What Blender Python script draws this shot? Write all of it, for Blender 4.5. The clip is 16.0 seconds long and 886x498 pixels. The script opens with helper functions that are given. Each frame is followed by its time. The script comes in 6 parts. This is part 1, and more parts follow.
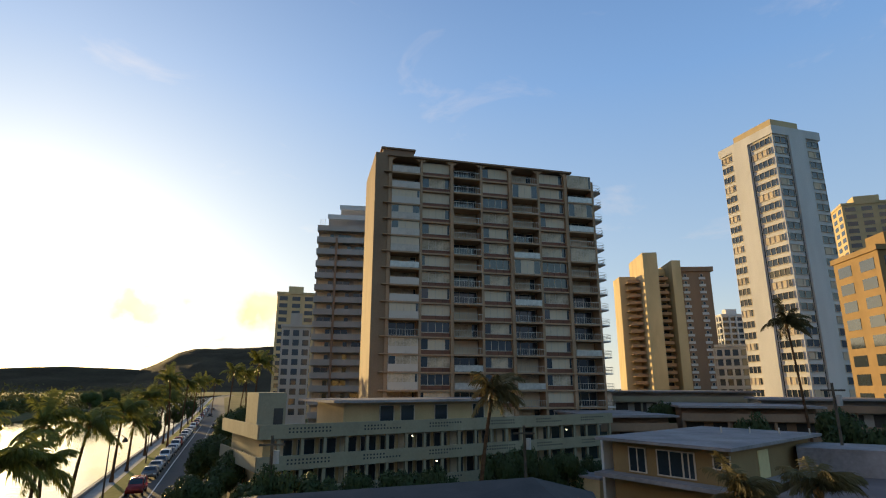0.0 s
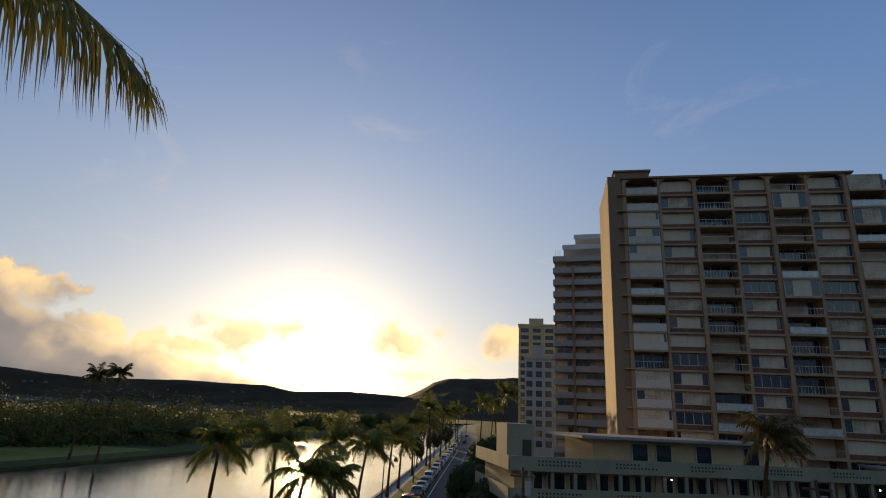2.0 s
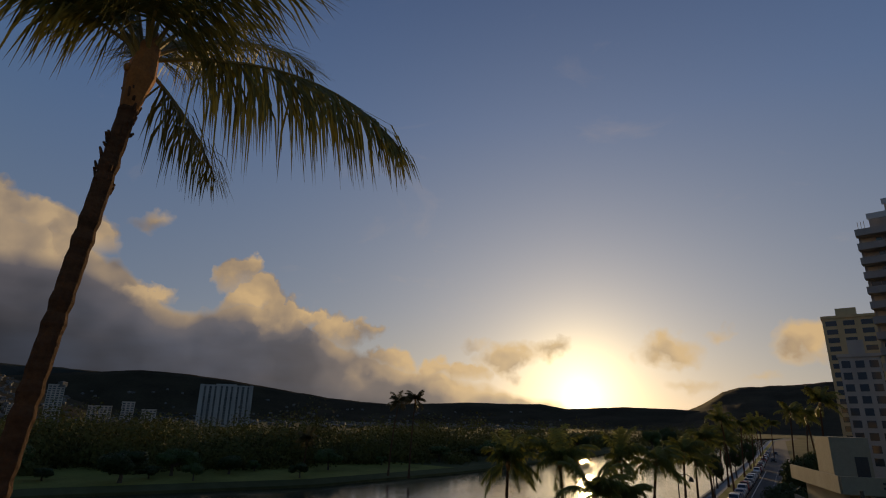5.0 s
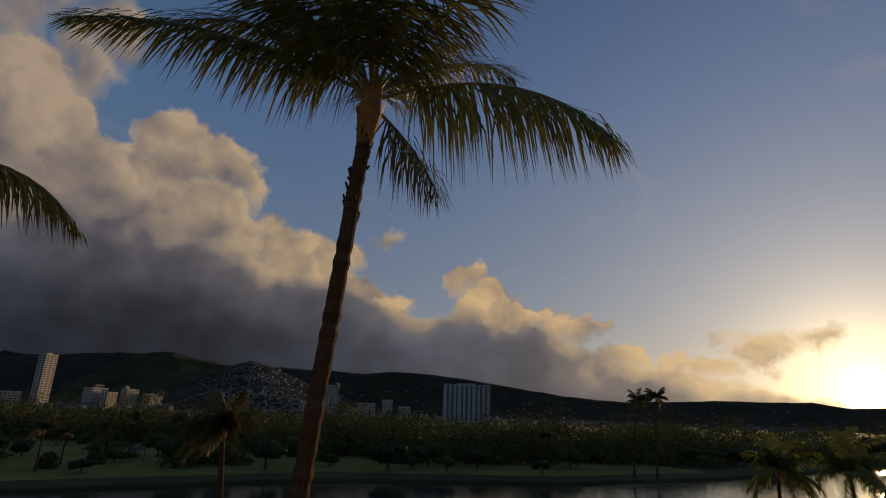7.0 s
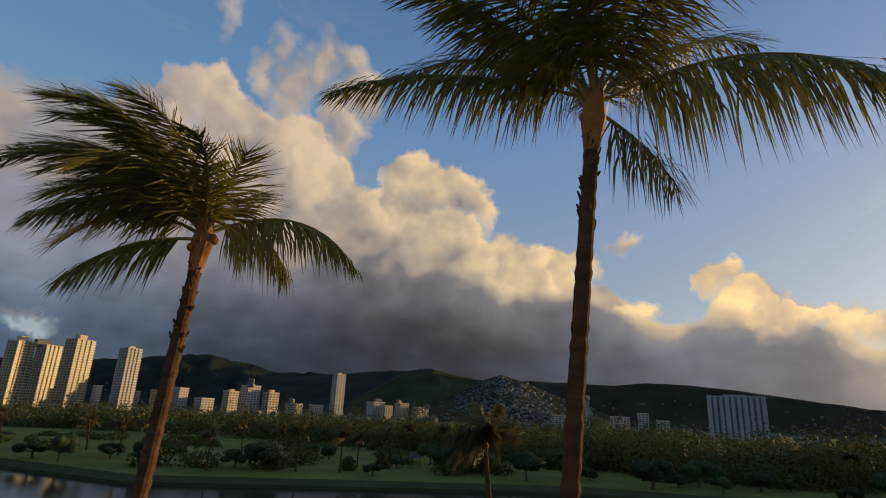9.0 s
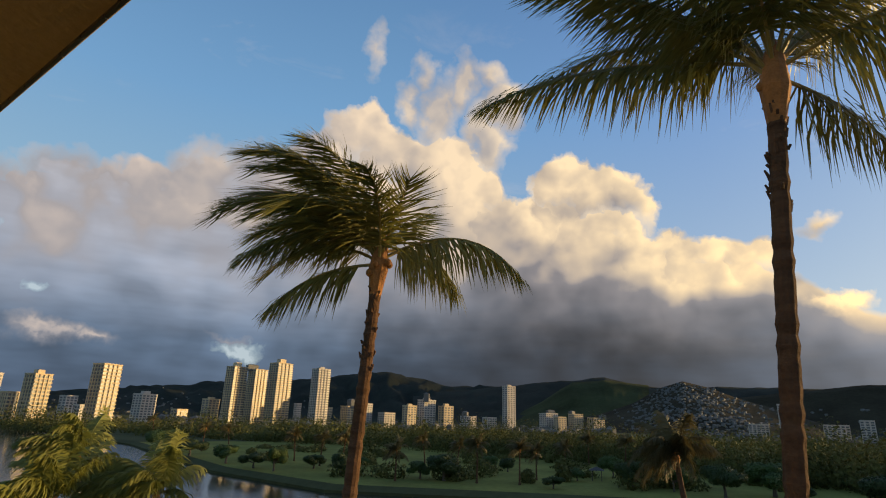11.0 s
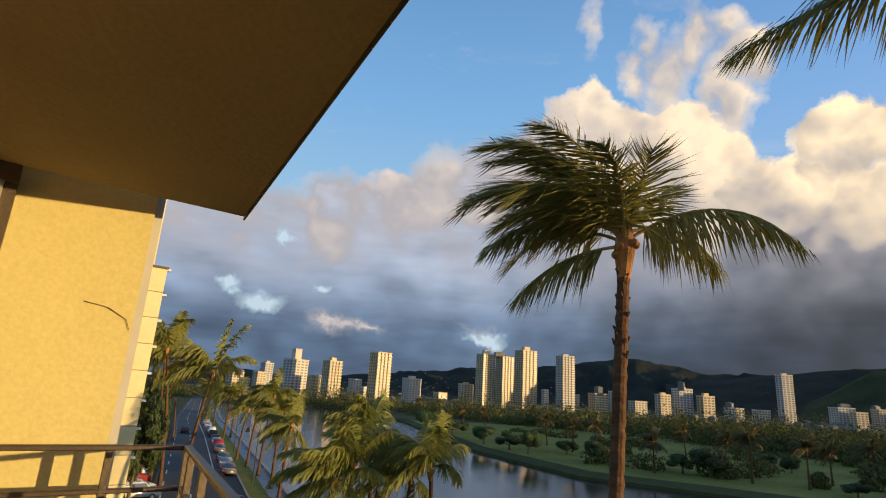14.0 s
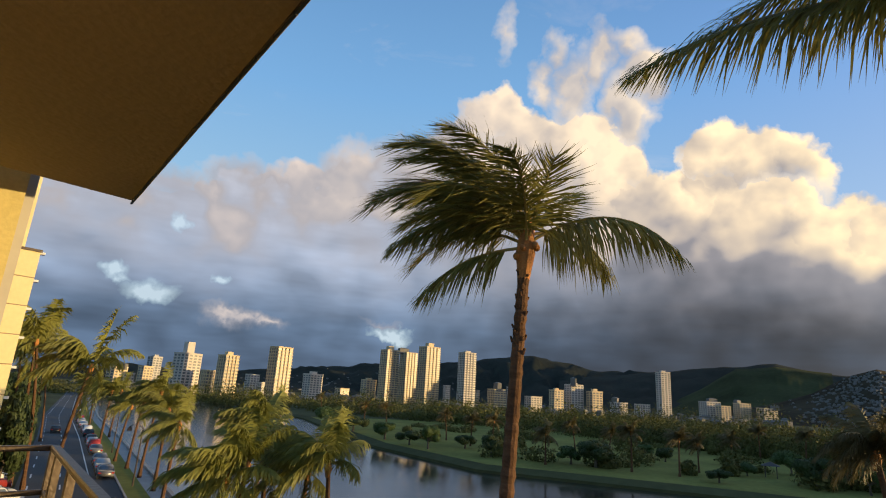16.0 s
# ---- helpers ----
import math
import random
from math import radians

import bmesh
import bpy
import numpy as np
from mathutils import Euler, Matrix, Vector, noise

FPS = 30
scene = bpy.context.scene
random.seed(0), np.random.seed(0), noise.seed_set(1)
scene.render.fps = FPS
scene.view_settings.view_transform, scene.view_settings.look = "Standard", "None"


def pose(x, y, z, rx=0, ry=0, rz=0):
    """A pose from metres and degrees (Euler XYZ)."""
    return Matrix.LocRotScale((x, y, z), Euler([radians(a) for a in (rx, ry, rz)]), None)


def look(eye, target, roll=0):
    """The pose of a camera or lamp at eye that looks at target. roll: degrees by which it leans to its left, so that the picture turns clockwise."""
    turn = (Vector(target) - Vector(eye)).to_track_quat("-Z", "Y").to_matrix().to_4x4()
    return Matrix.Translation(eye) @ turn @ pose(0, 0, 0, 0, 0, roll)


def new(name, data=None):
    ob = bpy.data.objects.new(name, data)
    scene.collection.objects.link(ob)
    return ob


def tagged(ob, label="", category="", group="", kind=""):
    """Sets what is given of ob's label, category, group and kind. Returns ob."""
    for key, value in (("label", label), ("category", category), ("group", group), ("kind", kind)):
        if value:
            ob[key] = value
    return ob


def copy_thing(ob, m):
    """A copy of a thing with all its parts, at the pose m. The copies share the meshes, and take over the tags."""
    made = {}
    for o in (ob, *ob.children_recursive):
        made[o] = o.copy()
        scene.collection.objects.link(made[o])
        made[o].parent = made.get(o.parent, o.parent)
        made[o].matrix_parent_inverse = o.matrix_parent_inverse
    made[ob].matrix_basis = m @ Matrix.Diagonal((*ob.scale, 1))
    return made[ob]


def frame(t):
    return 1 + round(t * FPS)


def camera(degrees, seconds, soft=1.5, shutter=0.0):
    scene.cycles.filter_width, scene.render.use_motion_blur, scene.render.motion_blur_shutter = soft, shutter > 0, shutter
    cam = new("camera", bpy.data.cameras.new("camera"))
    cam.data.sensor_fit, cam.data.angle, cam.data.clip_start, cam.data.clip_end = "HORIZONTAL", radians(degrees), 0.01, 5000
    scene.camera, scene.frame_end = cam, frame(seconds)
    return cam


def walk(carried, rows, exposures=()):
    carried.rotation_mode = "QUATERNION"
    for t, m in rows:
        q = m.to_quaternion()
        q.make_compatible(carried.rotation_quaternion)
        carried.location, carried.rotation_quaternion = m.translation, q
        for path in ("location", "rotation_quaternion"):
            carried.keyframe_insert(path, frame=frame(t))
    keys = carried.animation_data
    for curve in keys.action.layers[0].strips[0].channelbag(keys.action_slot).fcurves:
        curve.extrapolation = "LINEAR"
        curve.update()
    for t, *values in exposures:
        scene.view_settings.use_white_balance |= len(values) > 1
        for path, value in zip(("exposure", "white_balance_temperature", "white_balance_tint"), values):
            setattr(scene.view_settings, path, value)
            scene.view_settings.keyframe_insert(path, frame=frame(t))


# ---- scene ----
EYE_Z = 12.0
cam = camera(77.89, 16.0, soft=1.1)
PATH = [  # seconds, y, then rx, ry, rz in degrees
    (0.0, 0.65, 104.16, -0.07, -0.0), (0.5, 0.646, 105.04, -0.68, 6.69), (1.0, 0.642, 105.4, -1.47, 12.33), (1.5, 0.638, 105.72, -1.5, 17.6),
    (2.0, 0.634, 106.77, -2.81, 24.4), (2.5, 0.63, 106.65, -2.85, 29.93), (3.0, 0.626, 107.36, -2.29, 34.87), (3.5, 0.622, 107.24, -2.28, 40.32),
    (4.0, 0.618, 107.44, -2.29, 44.65), (4.2, 0.617, 107.51, -2.34, 46.28), (6.3, 0.6, 106.67, -0.36, 65.4), (6.5, 0.591, 106.47, -0.91, 68.93),
    (7.0, 0.568, 106.63, -1.94, 74.94), (7.5, 0.545, 106.99, -1.7, 80.09), (8.0, 0.523, 107.14, -1.82, 84.93), (8.5, 0.5, 107.3, -1.76, 91.28),
    (9.0, 0.443, 106.93, -2.44, 99.76), (9.2, 0.42, 107.24, -1.84, 101.27), (11.3, 0.219, 107.01, -0.8, 119.45), (11.5, 0.2, 106.73, -0.0, 121.12),
    (12.0, 0.15, 106.38, -0.46, 127.17), (12.5, 0.1, 105.76, -1.72, 132.77), (13.0, 0.055, 105.6, -2.56, 137.79), (13.5, 0.01, 105.22, -2.87, 140.5),
    (14.0, 0.005, 105.04, -3.4, 141.42), (14.5, 0.0, 105.08, -3.52, 140.37), (15.0, 0.02, 105.31, -3.38, 139.37), (15.5, 0.04, 105.44, -3.26, 135.83),
    (16.0, 0.06, 105.2, -3.26, 131.57),
]

EXPOSURE = [(0.0, 0.5, 7000, 2), (1.0, 0.2, 6800, 4), (2.0, -0.25, 6650, 7), (3.0, -0.75, 6550, 10), (4.0, -1.16, 6550, 11), (6.5, -1.28, 6550, 11), (8.0, -0.78, 6700, 8), (9.0, -0.26, 6750, 6), (11.5, 0.32, 6750, 3), (12.5, 0.50, 6500, 3), (16.0, 0.50, 6450, 3)]
walk(cam, [(t, pose(0, y, EYE_Z, rx, ry, rz)) for t, y, rx, ry, rz in PATH], EXPOSURE)

SUN_AZ, SUN_EL = 38.0, 4.0


def way(az, el=0.0):
    a, e = radians(az), radians(el)
    return Vector((-math.sin(a) * math.cos(e), math.cos(a) * math.cos(e), math.sin(e)))


def spot(az, r, el=None, z=0.0):
    """The place at a bearing and ground distance from the balcony; its height from an elevation, or z."""
    v = way(az)
    return Vector((v.x * r, v.y * r, z if el is None else EYE_Z + r * math.tan(radians(el))))


# ---------------------------------------------------------------- world and sun
def build_world():
    w = bpy.data.worlds.new("evening_sky")
    w.use_nodes = True
    scene.world = w
    nt = w.node_tree
    N, L = nt.nodes, nt.links
    N.clear()

    def node(kind, **kw):
        n = N.new(kind)
        for k, v in kw.items():
            if k == "op":
                n.operation = v
            elif k == "clamp":
                n.use_clamp = v
        return n

    def math_(op, a, b=None, c=None, clamp=False):
        n = node("ShaderNodeMath", op=op, clamp=clamp)
        for i, v in enumerate((a, b, c)):
            if v is None:
                continue
            if isinstance(v, (int, float)):
                n.inputs[i].default_value = v
            else:
                L.new(v, n.inputs[i])
        return n.outputs[0]

    def ramp(fac, stops, smooth=False):
        n = N.new("ShaderNodeValToRGB")
        n.color_ramp.interpolation = "B_SPLINE" if smooth else "LINEAR"
        e = n.color_ramp.elements
        for i, (p, c) in enumerate(stops):
            el = e[i] if i < 2 else e.new(p)
            el.position = p
            el.color = (c, c, c, 1) if isinstance(c, (int, float)) else (*c, 1)
        L.new(fac, n.inputs[0])
        return n.outputs[0]

    def mix(fac, a, b, blend="MIX"):
        n = N.new("ShaderNodeMix")
        n.data_type, n.blend_type = "RGBA", blend
        for sock, v in ((n.inputs[0], fac), (n.inputs[6], a), (n.inputs[7], b)):
            if isinstance(v, (int, float)):
                sock.default_value = v
            elif isinstance(v, tuple):
                sock.default_value = (*v, 1)
            else:
                L.new(v, sock)
        return n.outputs[2]

    tc = N.new("ShaderNodeTexCoord")
    sep = N.new("ShaderNodeSeparateXYZ")
    L.new(tc.outputs["Generated"], sep.inputs[0])
    x, y, z = sep.outputs
    az = math_("MULTIPLY", math_("ARCTAN2", math_("MULTIPLY", x, -1.0), y), 180 / math.pi)
    el = math_("MULTIPLY", math_("ARCSINE", z), 180 / math.pi)
    az = math_("MODULO", math_("ADD", az, 420.0), 360.0)  # bearing plus 60
    azn = math_("DIVIDE", az, 360.0)

    def noise_(scale, detail, rough, stretch=(1, 1, 1), shift=(0, 0, 0), distort=0.0):
        m = N.new("ShaderNodeMapping")
        m.inputs["Scale"].default_value = stretch
        m.inputs["Location"].default_value = shift
        L.new(tc.outputs["Generated"], m.inputs[0])
        n = N.new("ShaderNodeTexNoise")
        n.inputs["Scale"].default_value, n.inputs["Detail"].default_value, n.inputs["Roughness"].default_value = scale, detail, rough
        n.inputs["Distortion"].default_value = distort
        L.new(m.outputs[0], n.inputs[0])
        return n.outputs[0]

    def billow(scale, shift=(0, 0, 0), stretch=(1, 1, 1.2)):
        """Rounded domes that meet in creases."""
        m = N.new("ShaderNodeMapping")
        m.inputs["Scale"].default_value = stretch
        m.inputs["Location"].default_value = shift
        wob = N.new("ShaderNodeTexNoise")
        wob.inputs["Scale"].default_value, wob.inputs["Detail"].default_value = scale * 0.8, 2.0
        L.new(tc.outputs["Generated"], wob.inputs[0])
        add = N.new("ShaderNodeVectorMath")
        add.operation = "MULTIPLY_ADD"
        L.new(wob.outputs["Color"], add.inputs[0])
        add.inputs[1].default_value = (1.1 / scale,) * 3
        L.new(tc.outputs["Generated"], add.inputs[2])
        L.new(add.outputs[0], m.inputs[0])
        v = N.new("ShaderNodeTexVoronoi")
        v.feature = "SMOOTH_F1"
        v.inputs["Scale"].default_value, v.inputs["Smoothness"].default_value = scale, 0.25
        L.new(m.outputs[0], v.inputs["Vector"])
        return math_("SUBTRACT", 0.5, v.outputs["Distance"])

    # clear evening sky
    sky = N.new("ShaderNodeTexSky")
    sky.sky_type = "NISHITA"
    sky.sun_disc = False
    sky.sun_elevation, sky.sun_rotation = radians(SUN_EL), radians(-SUN_AZ)
    sky.air_density, sky.dust_density, sky.ozone_density = 1.0, 0.6, 2.0
    dot = N.new("ShaderNodeVectorMath")
    dot.operation = "DOT_PRODUCT"
    L.new(tc.outputs["Generated"], dot.inputs[0])
    dot.inputs[1].default_value = way(SUN_AZ, 2.6)
    off = math_("MULTIPLY", math_("ARCCOSINE", math_("MINIMUM", dot.outputs["Value"], 0.99999)), 180 / math.pi)
    clear = mix(1.0, sky.outputs[0], (SKY_GAIN,) * 3, "MULTIPLY")
    blue = ramp(math_("DIVIDE", el, 60.0, clamp=True), [(0.0, (0.50, 0.55, 0.58)), (0.18, (0.32, 0.45, 0.68)), (0.5, (0.165, 0.32, 0.67)), (0.75, (0.10, 0.21, 0.50)), (1.0, (0.045, 0.10, 0.27))])
    blue = mix(ramp(azn, [(150 / 360.0, 0.0), (185 / 360.0, 1.0)]), blue, mix(1.0, blue, (1.12, 1.16, 1.0), "MULTIPLY"))
    clear = mix(0.75, clear, blue)
    # aureole of the low sun
    g1 = math_("POWER", 2.718, math_("DIVIDE", off, -2.7))
    g2 = math_("POWER", 2.718, math_("DIVIDE", off, -14.0))
    halo = mix(1.0, mix(1.0, (1.0, 0.74, 0.28), g1, "MULTIPLY"), (6.5, 6.5, 6.5), "MULTIPLY")
    halo = mix(1.0, halo, mix(1.0, (1.16, 1.0, 0.78), g2, "MULTIPLY"), "ADD")
    # pale band low over the horizon on the sun's side
    band = math_("POWER", 2.718, math_("DIVIDE", math_("MAXIMUM", el, 0.0), -9.0))
    band = math_("MULTIPLY", band, math_("POWER", 2.718, math_("DIVIDE", math_("ABSOLUTE", math_("SUBTRACT", az, SUN_AZ + 60.0)), -34.0)))
    halo = mix(1.0, halo, mix(1.0, (0.72, 0.48, 0.20), band, "MULTIPLY"), "ADD")
    # cumulus bank: height of its tops by bearing
    def b(a):
        return (a + 60.0) / 360.0
    tops = [(-60, 0), (10, 0), (22, 0.0), (31, 0.8), (43, 2.8), (50, 4.0), (57, 5.8), (62, 8.0), (66, 9.4), (72, 11), (75.5, 9.6), (80, 11), (84, 14.0), (88, 16), (93, 17), (97, 19.5), (104, 22),
            (109, 21.0), (116, 24), (123, 26), (131, 25.5), (140, 24), (150, 21), (160, 18), (168, 17), (180, 15), (215, 10), (290, 3)]
    top = math_("MULTIPLY", ramp(azn, [(b(a), t / 40.0) for a, t in tops]), 40.0)
    puff = noise_(7.0, 4.0, 0.5)
    puff2 = noise_(30.0, 4.0, 0.55)
    bump = math_("ADD", math_("MULTIPLY", math_("SUBTRACT", puff, 0.5), 12.0), math_("MULTIPLY", math_("SUBTRACT", puff2, 0.5), 3.0))
    bump = math_("ADD", bump, math_("ADD", math_("MULTIPLY", billow(13.0), 2.6), math_("MULTIPLY", billow(31.0), 2.2)))
    thick = math_("DIVIDE", top, 22.0, clamp=True)
    edge = math_("SUBTRACT", math_("ADD", top, math_("MULTIPLY", bump, math_("MULTIPLY_ADD", thick, 0.30, 0.25))), el)  # degrees inside the cloud
    mass = math_("DIVIDE", math_("ADD", edge, 0.2), 0.9, clamp=True)
    # bearing and elevation, ruffled as the cloud edges are
    def ruffle(scale, amp, base_az, base_el, shift):
        m = N.new("ShaderNodeMapping")
        m.inputs["Location"].default_value = shift
        L.new(tc.outputs["Generated"], m.inputs[0])
        n = N.new("ShaderNodeTexNoise")
        n.inputs["Scale"].default_value, n.inputs["Detail"].default_value, n.inputs["Roughness"].default_value = scale, 4.0, 0.55
        L.new(m.outputs[0], n.inputs[0])
        c = N.new("ShaderNodeSeparateColor")
        L.new(n.outputs["Color"], c.inputs[0])
        return (math_("MULTIPLY_ADD", math_("SUBTRACT", c.outputs[0], 0.5), amp, base_az), math_("MULTIPLY_ADD", math_("SUBTRACT", c.outputs[1], 0.5), amp, base_el))
    waz, wel = ruffle(9.0, 5.0, az, el, (0.3, 0.1, 0.7))
    waz, wel = ruffle(34.0, 2.6, waz, wel, (0.0, 0.5, 0.2))
    # gaps low in the bank
    gapmask = 0.0
    for ga, ge, gw, gh in [(160.5, 7.7, 3.2, 1.3), (154.2, 10.4, 0.9, 0.8), (159.5, 14.4, 1.0, 1.0), (137.6, 6.2, 2.4, 0.8), (163.0, 9.2, 1.5, 0.9)]:
        du, dv = math_("DIVIDE", math_("SUBTRACT", waz, ga + 60.0), gw), math_("DIVIDE", math_("SUBTRACT", wel, ge), gh)
        inside = math_("SUBTRACT", 1.0, math_("SQRT", math_("MULTIPLY_ADD", du, du, math_("MULTIPLY", dv, dv))))
        gapmask = math_("MAXIMUM", gapmask, math_("MULTIPLY", math_("MULTIPLY", inside, 1.6, clamp=True), 0.8))
    mass = math_("MULTIPLY", mass, math_("SUBTRACT", 1.0, gapmask))
    # lit crowns, dark bellies
    relief = math_("ADD", edge, math_("MULTIPLY", math_("MULTIPLY", math_("SUBTRACT", noise_(6.0, 3.0, 0.5, (1, 1, 1.6), (0.13, -0.1, -0.06)), 0.5), 9.0), thick))
    lit = ramp(math_("DIVIDE", relief, math_("MULTIPLY_ADD", top, 0.70, 2.0), clamp=True), [(0.0, 1.0), (0.14, 0.80), (0.42, 0.40), (0.75, 0.14), (1.0, 0.0)])
    hfade = math_("DIVIDE", math_("SUBTRACT", el, 4.0), 10.0, clamp=True)
    nearsun = math_("POWER", 2.718, math_("DIVIDE", off, -16.0))
    lit = math_("MULTIPLY", lit, math_("MAXIMUM", hfade, math_("MULTIPLY", nearsun, 3.2, clamp=True)))
    lit = math_("MULTIPLY", lit, ramp(azn, [(b(20), 1.0), (b(122), 1.0), (b(138), 0.75), (b(150), 0.62), (b(200), 0.45)]))
    belly = ramp(math_("DIVIDE", el, 24.0, clamp=True), [(0.0, (0.030, 0.045, 0.076)), (0.28, (0.052, 0.074, 0.118)), (0.5, (0.12, 0.145, 0.205)), (0.75, (0.25, 0.265, 0.335)), (1.0, (0.40, 0.39, 0.44))])
    warm = mix(nearsun, mix(ramp(azn, [(b(95), 0.0), (b(150), 1.0)]), mix(ramp(azn, [(b(70), 0.0), (b(95), 1.0)]), (1.35, 0.92, 0.46), (0.97, 0.72, 0.46)), (0.66, 0.53, 0.48)), (1.3, 0.93, 0.50))
    # relief of the puffs, lit from the sun's side
    sd = way(SUN_AZ, 35)
    def puffs(scale, d, shift):
        far = tuple(s + c * d for s, c in zip(shift, sd))
        n0 = math_("MULTIPLY_ADD", billow(scale * 2.1, shift), 0.30, noise_(scale, 2.5, 0.5, (1, 1, 1.25), shift))
        n1 = math_("MULTIPLY_ADD", billow(scale * 2.1, far), 0.30, noise_(scale, 2.5, 0.5, (1, 1, 1.25), far))
        return n0, math_("SUBTRACT", n0, n1)
    n0, slope = puffs(6.0, 0.055, (0.0, 0.0, 0.0))
    side = math_("MULTIPLY_ADD", slope, 3.2, 0.5, clamp=True)
    lit = math_("MULTIPLY", lit, math_("MULTIPLY_ADD", side, 0.9, 0.55))
    # the single heads that stand out of the bank, from the back to the front: bearing, elevation, half width, half height
    heads = [(127.3, 27.2, 4.4, 4.2), (131.8, 24.0, 4.0, 3.8), (122.5, 25.0, 4.6, 4.2), (118.3, 23.5, 5.0, 5.6), (114.4, 22.0, 3.4, 4.4), (109.5, 19.5, 4.0, 3.4),
             (103.5, 22.4, 4.0, 4.2), (99.6, 21.4, 3.6, 3.6), (96.9, 21.2, 2.2, 2.6), (101.0, 17.5, 5.0, 3.4), (95.4, 16.2, 4.2, 2.7), (90.6, 15.2, 3.8, 2.5), (86.4, 14.6, 3.0, 2.4)]
    low_heads = [(81.0, 10.6, 2.2, 1.0), (73.0, 13.4, 1.7, 1.7), (71.0, 10.6, 2.7, 2.3), (68.0, 9.4, 2.6, 2.0), (65.0, 9.2, 1.8, 1.3), (62.6, 8.2, 2.3, 1.7), (59.4, 8.9, 1.4, 0.9), (57.0, 5.6, 2.3, 1.4), (53.0, 4.6, 2.3, 1.2), (49.2, 4.4, 2.4, 1.4)]
    left_heads = [(138.0, 22.4, 4.6, 3.2), (143.0, 21.6, 4.6, 3.4), (149.0, 19.0, 4.2, 3.6), (154.6, 18.2, 4.0, 3.4), (161.0, 17.0, 3.6, 2.8), (168.5, 15.5, 5.0, 3.2)]
    low_left = [(152.6, 6.2, 2.6, 1.2), (149.8, 6.0, 2.0, 0.9), (138.6, 7.0, 1.6, 0.6)]
    sun_puffs = [(44.8, 6.2, 2.4, 1.5), (41.0, 6.9, 1.8, 1.1), (29.6, 7.2, 2.4, 1.3), (24.8, 8.6, 1.1, 0.6), (18.0, 7.2, 2.2, 1.5), (27.8, 3.8, 1.7, 0.6), (47.6, 7.8, 1.4, 0.5), (21.6, 4.4, 1.3, 0.5), (81.0, 17.2, 1.7, 0.9)]
    plume = [(118.4, 31.6, 1.9, 3.6), (116.0, 34.0, 1.7, 2.4), (112.6, 34.6, 2.2, 1.3), (110.6, 32.2, 2.2, 2.2), (112.9, 28.8, 1.9, 3.6), (121.6, 32.4, 1.5, 1.5), (120.8, 35.4, 1.2, 1.7), (126.8, 36.8, 1.0, 1.7)]
    shade, cover = 0.5, 0.0
    taz, tel = ruffle(13.0, 5.0, waz, wel, (0.9, 0.4, 0.1))
    for rows, soft, foot, grow, lift in ((plume, 1.2, 0.0, 1.5, 0.80), (heads, 0.6, 1.0, 1.16, 0.67), (left_heads, 1.6, 1.0, 1.2, 0.60), (low_left, 0.9, 1.0, 1.2, 0.98), (low_heads, 0.42, 1.0, 1.25, 0.70), (sun_puffs, 0.8, 0.0, 1.4, 0.74)):
        for ha, he, hw, hh in rows:
            du, dv = math_("DIVIDE", math_("SUBTRACT", ha + 60.0, taz if rows is plume else waz), hw * grow), math_("DIVIDE", math_("SUBTRACT", tel if rows is plume else wel, he), hh * grow)
            inside = math_("SUBTRACT", 1.0, math_("SQRT", math_("MULTIPLY_ADD", du, du, math_("MULTIPLY", dv, dv))))
            on = math_("MULTIPLY", inside, min(hw, hh) / soft, clamp=True)
            if foot:
                on = math_("MULTIPLY", on, math_("MULTIPLY_ADD", dv, 0.8, 0.92, clamp=True))
            own = math_("MULTIPLY_ADD", du, 0.18, math_("MULTIPLY_ADD", dv, 0.26, lift), clamp=True)
            shade = math_("ADD", math_("MULTIPLY", on, own), math_("MULTIPLY", math_("SUBTRACT", 1.0, on), shade))
            cover = math_("MAXIMUM", cover, math_("MULTIPLY", on, 0.85) if rows is plume else on)
    crisp = math_("MULTIPLY_ADD", puffs(17.0, 0.02, (0.4, 0.8, 0.1))[1], 3.0, 0.5, clamp=True)
    shade = math_("MULTIPLY", shade, math_("MULTIPLY", math_("MULTIPLY_ADD", side, 0.5, 0.75), math_("MULTIPLY_ADD", crisp, 0.18, 0.90)))
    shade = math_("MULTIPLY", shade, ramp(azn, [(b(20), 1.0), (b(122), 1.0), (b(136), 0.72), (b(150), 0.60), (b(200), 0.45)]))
    lit = math_("ADD", math_("MULTIPLY", cover, shade), math_("MULTIPLY", math_("SUBTRACT", 1.0, cover), lit))
    mass = math_("MAXIMUM", mass, cover)
    cool = ramp(azn, [(b(40), 1.7), (b(75), 1.6), (b(84), 1.1), (b(94), 0.62), (b(106), 0.48), (b(118), 0.76), (b(130), 1.6), (b(142), 2.1), (b(200), 2.1)])
    belly = mix(1.0, belly, math_("MULTIPLY", cool, math_("MULTIPLY_ADD", side, 0.36, 0.82)), "MULTIPLY")
    layers = noise_(2.6, 4.0, 0.55, (1, 1, 4.5), (0.7, 0.2, 0.9))
    belly = mix(1.0, belly, math_("MULTIPLY_ADD", math_("SUBTRACT", layers, 0.5), 2.2, 1.0), "MULTIPLY")
    mauve = ramp(azn, [(b(50), (0.40, 0.33, 0.30)), (b(80), (0.29, 0.265, 0.285)), (b(108), (0.26, 0.235, 0.26)), (b(132), (0.29, 0.275, 0.315))])
    cloud = mix(math_("MULTIPLY", lit, 2.3, clamp=True), belly, mauve)
    cloud = mix(math_("MULTIPLY", math_("SUBTRACT", lit, 0.34), 1.6, clamp=True), cloud, warm)
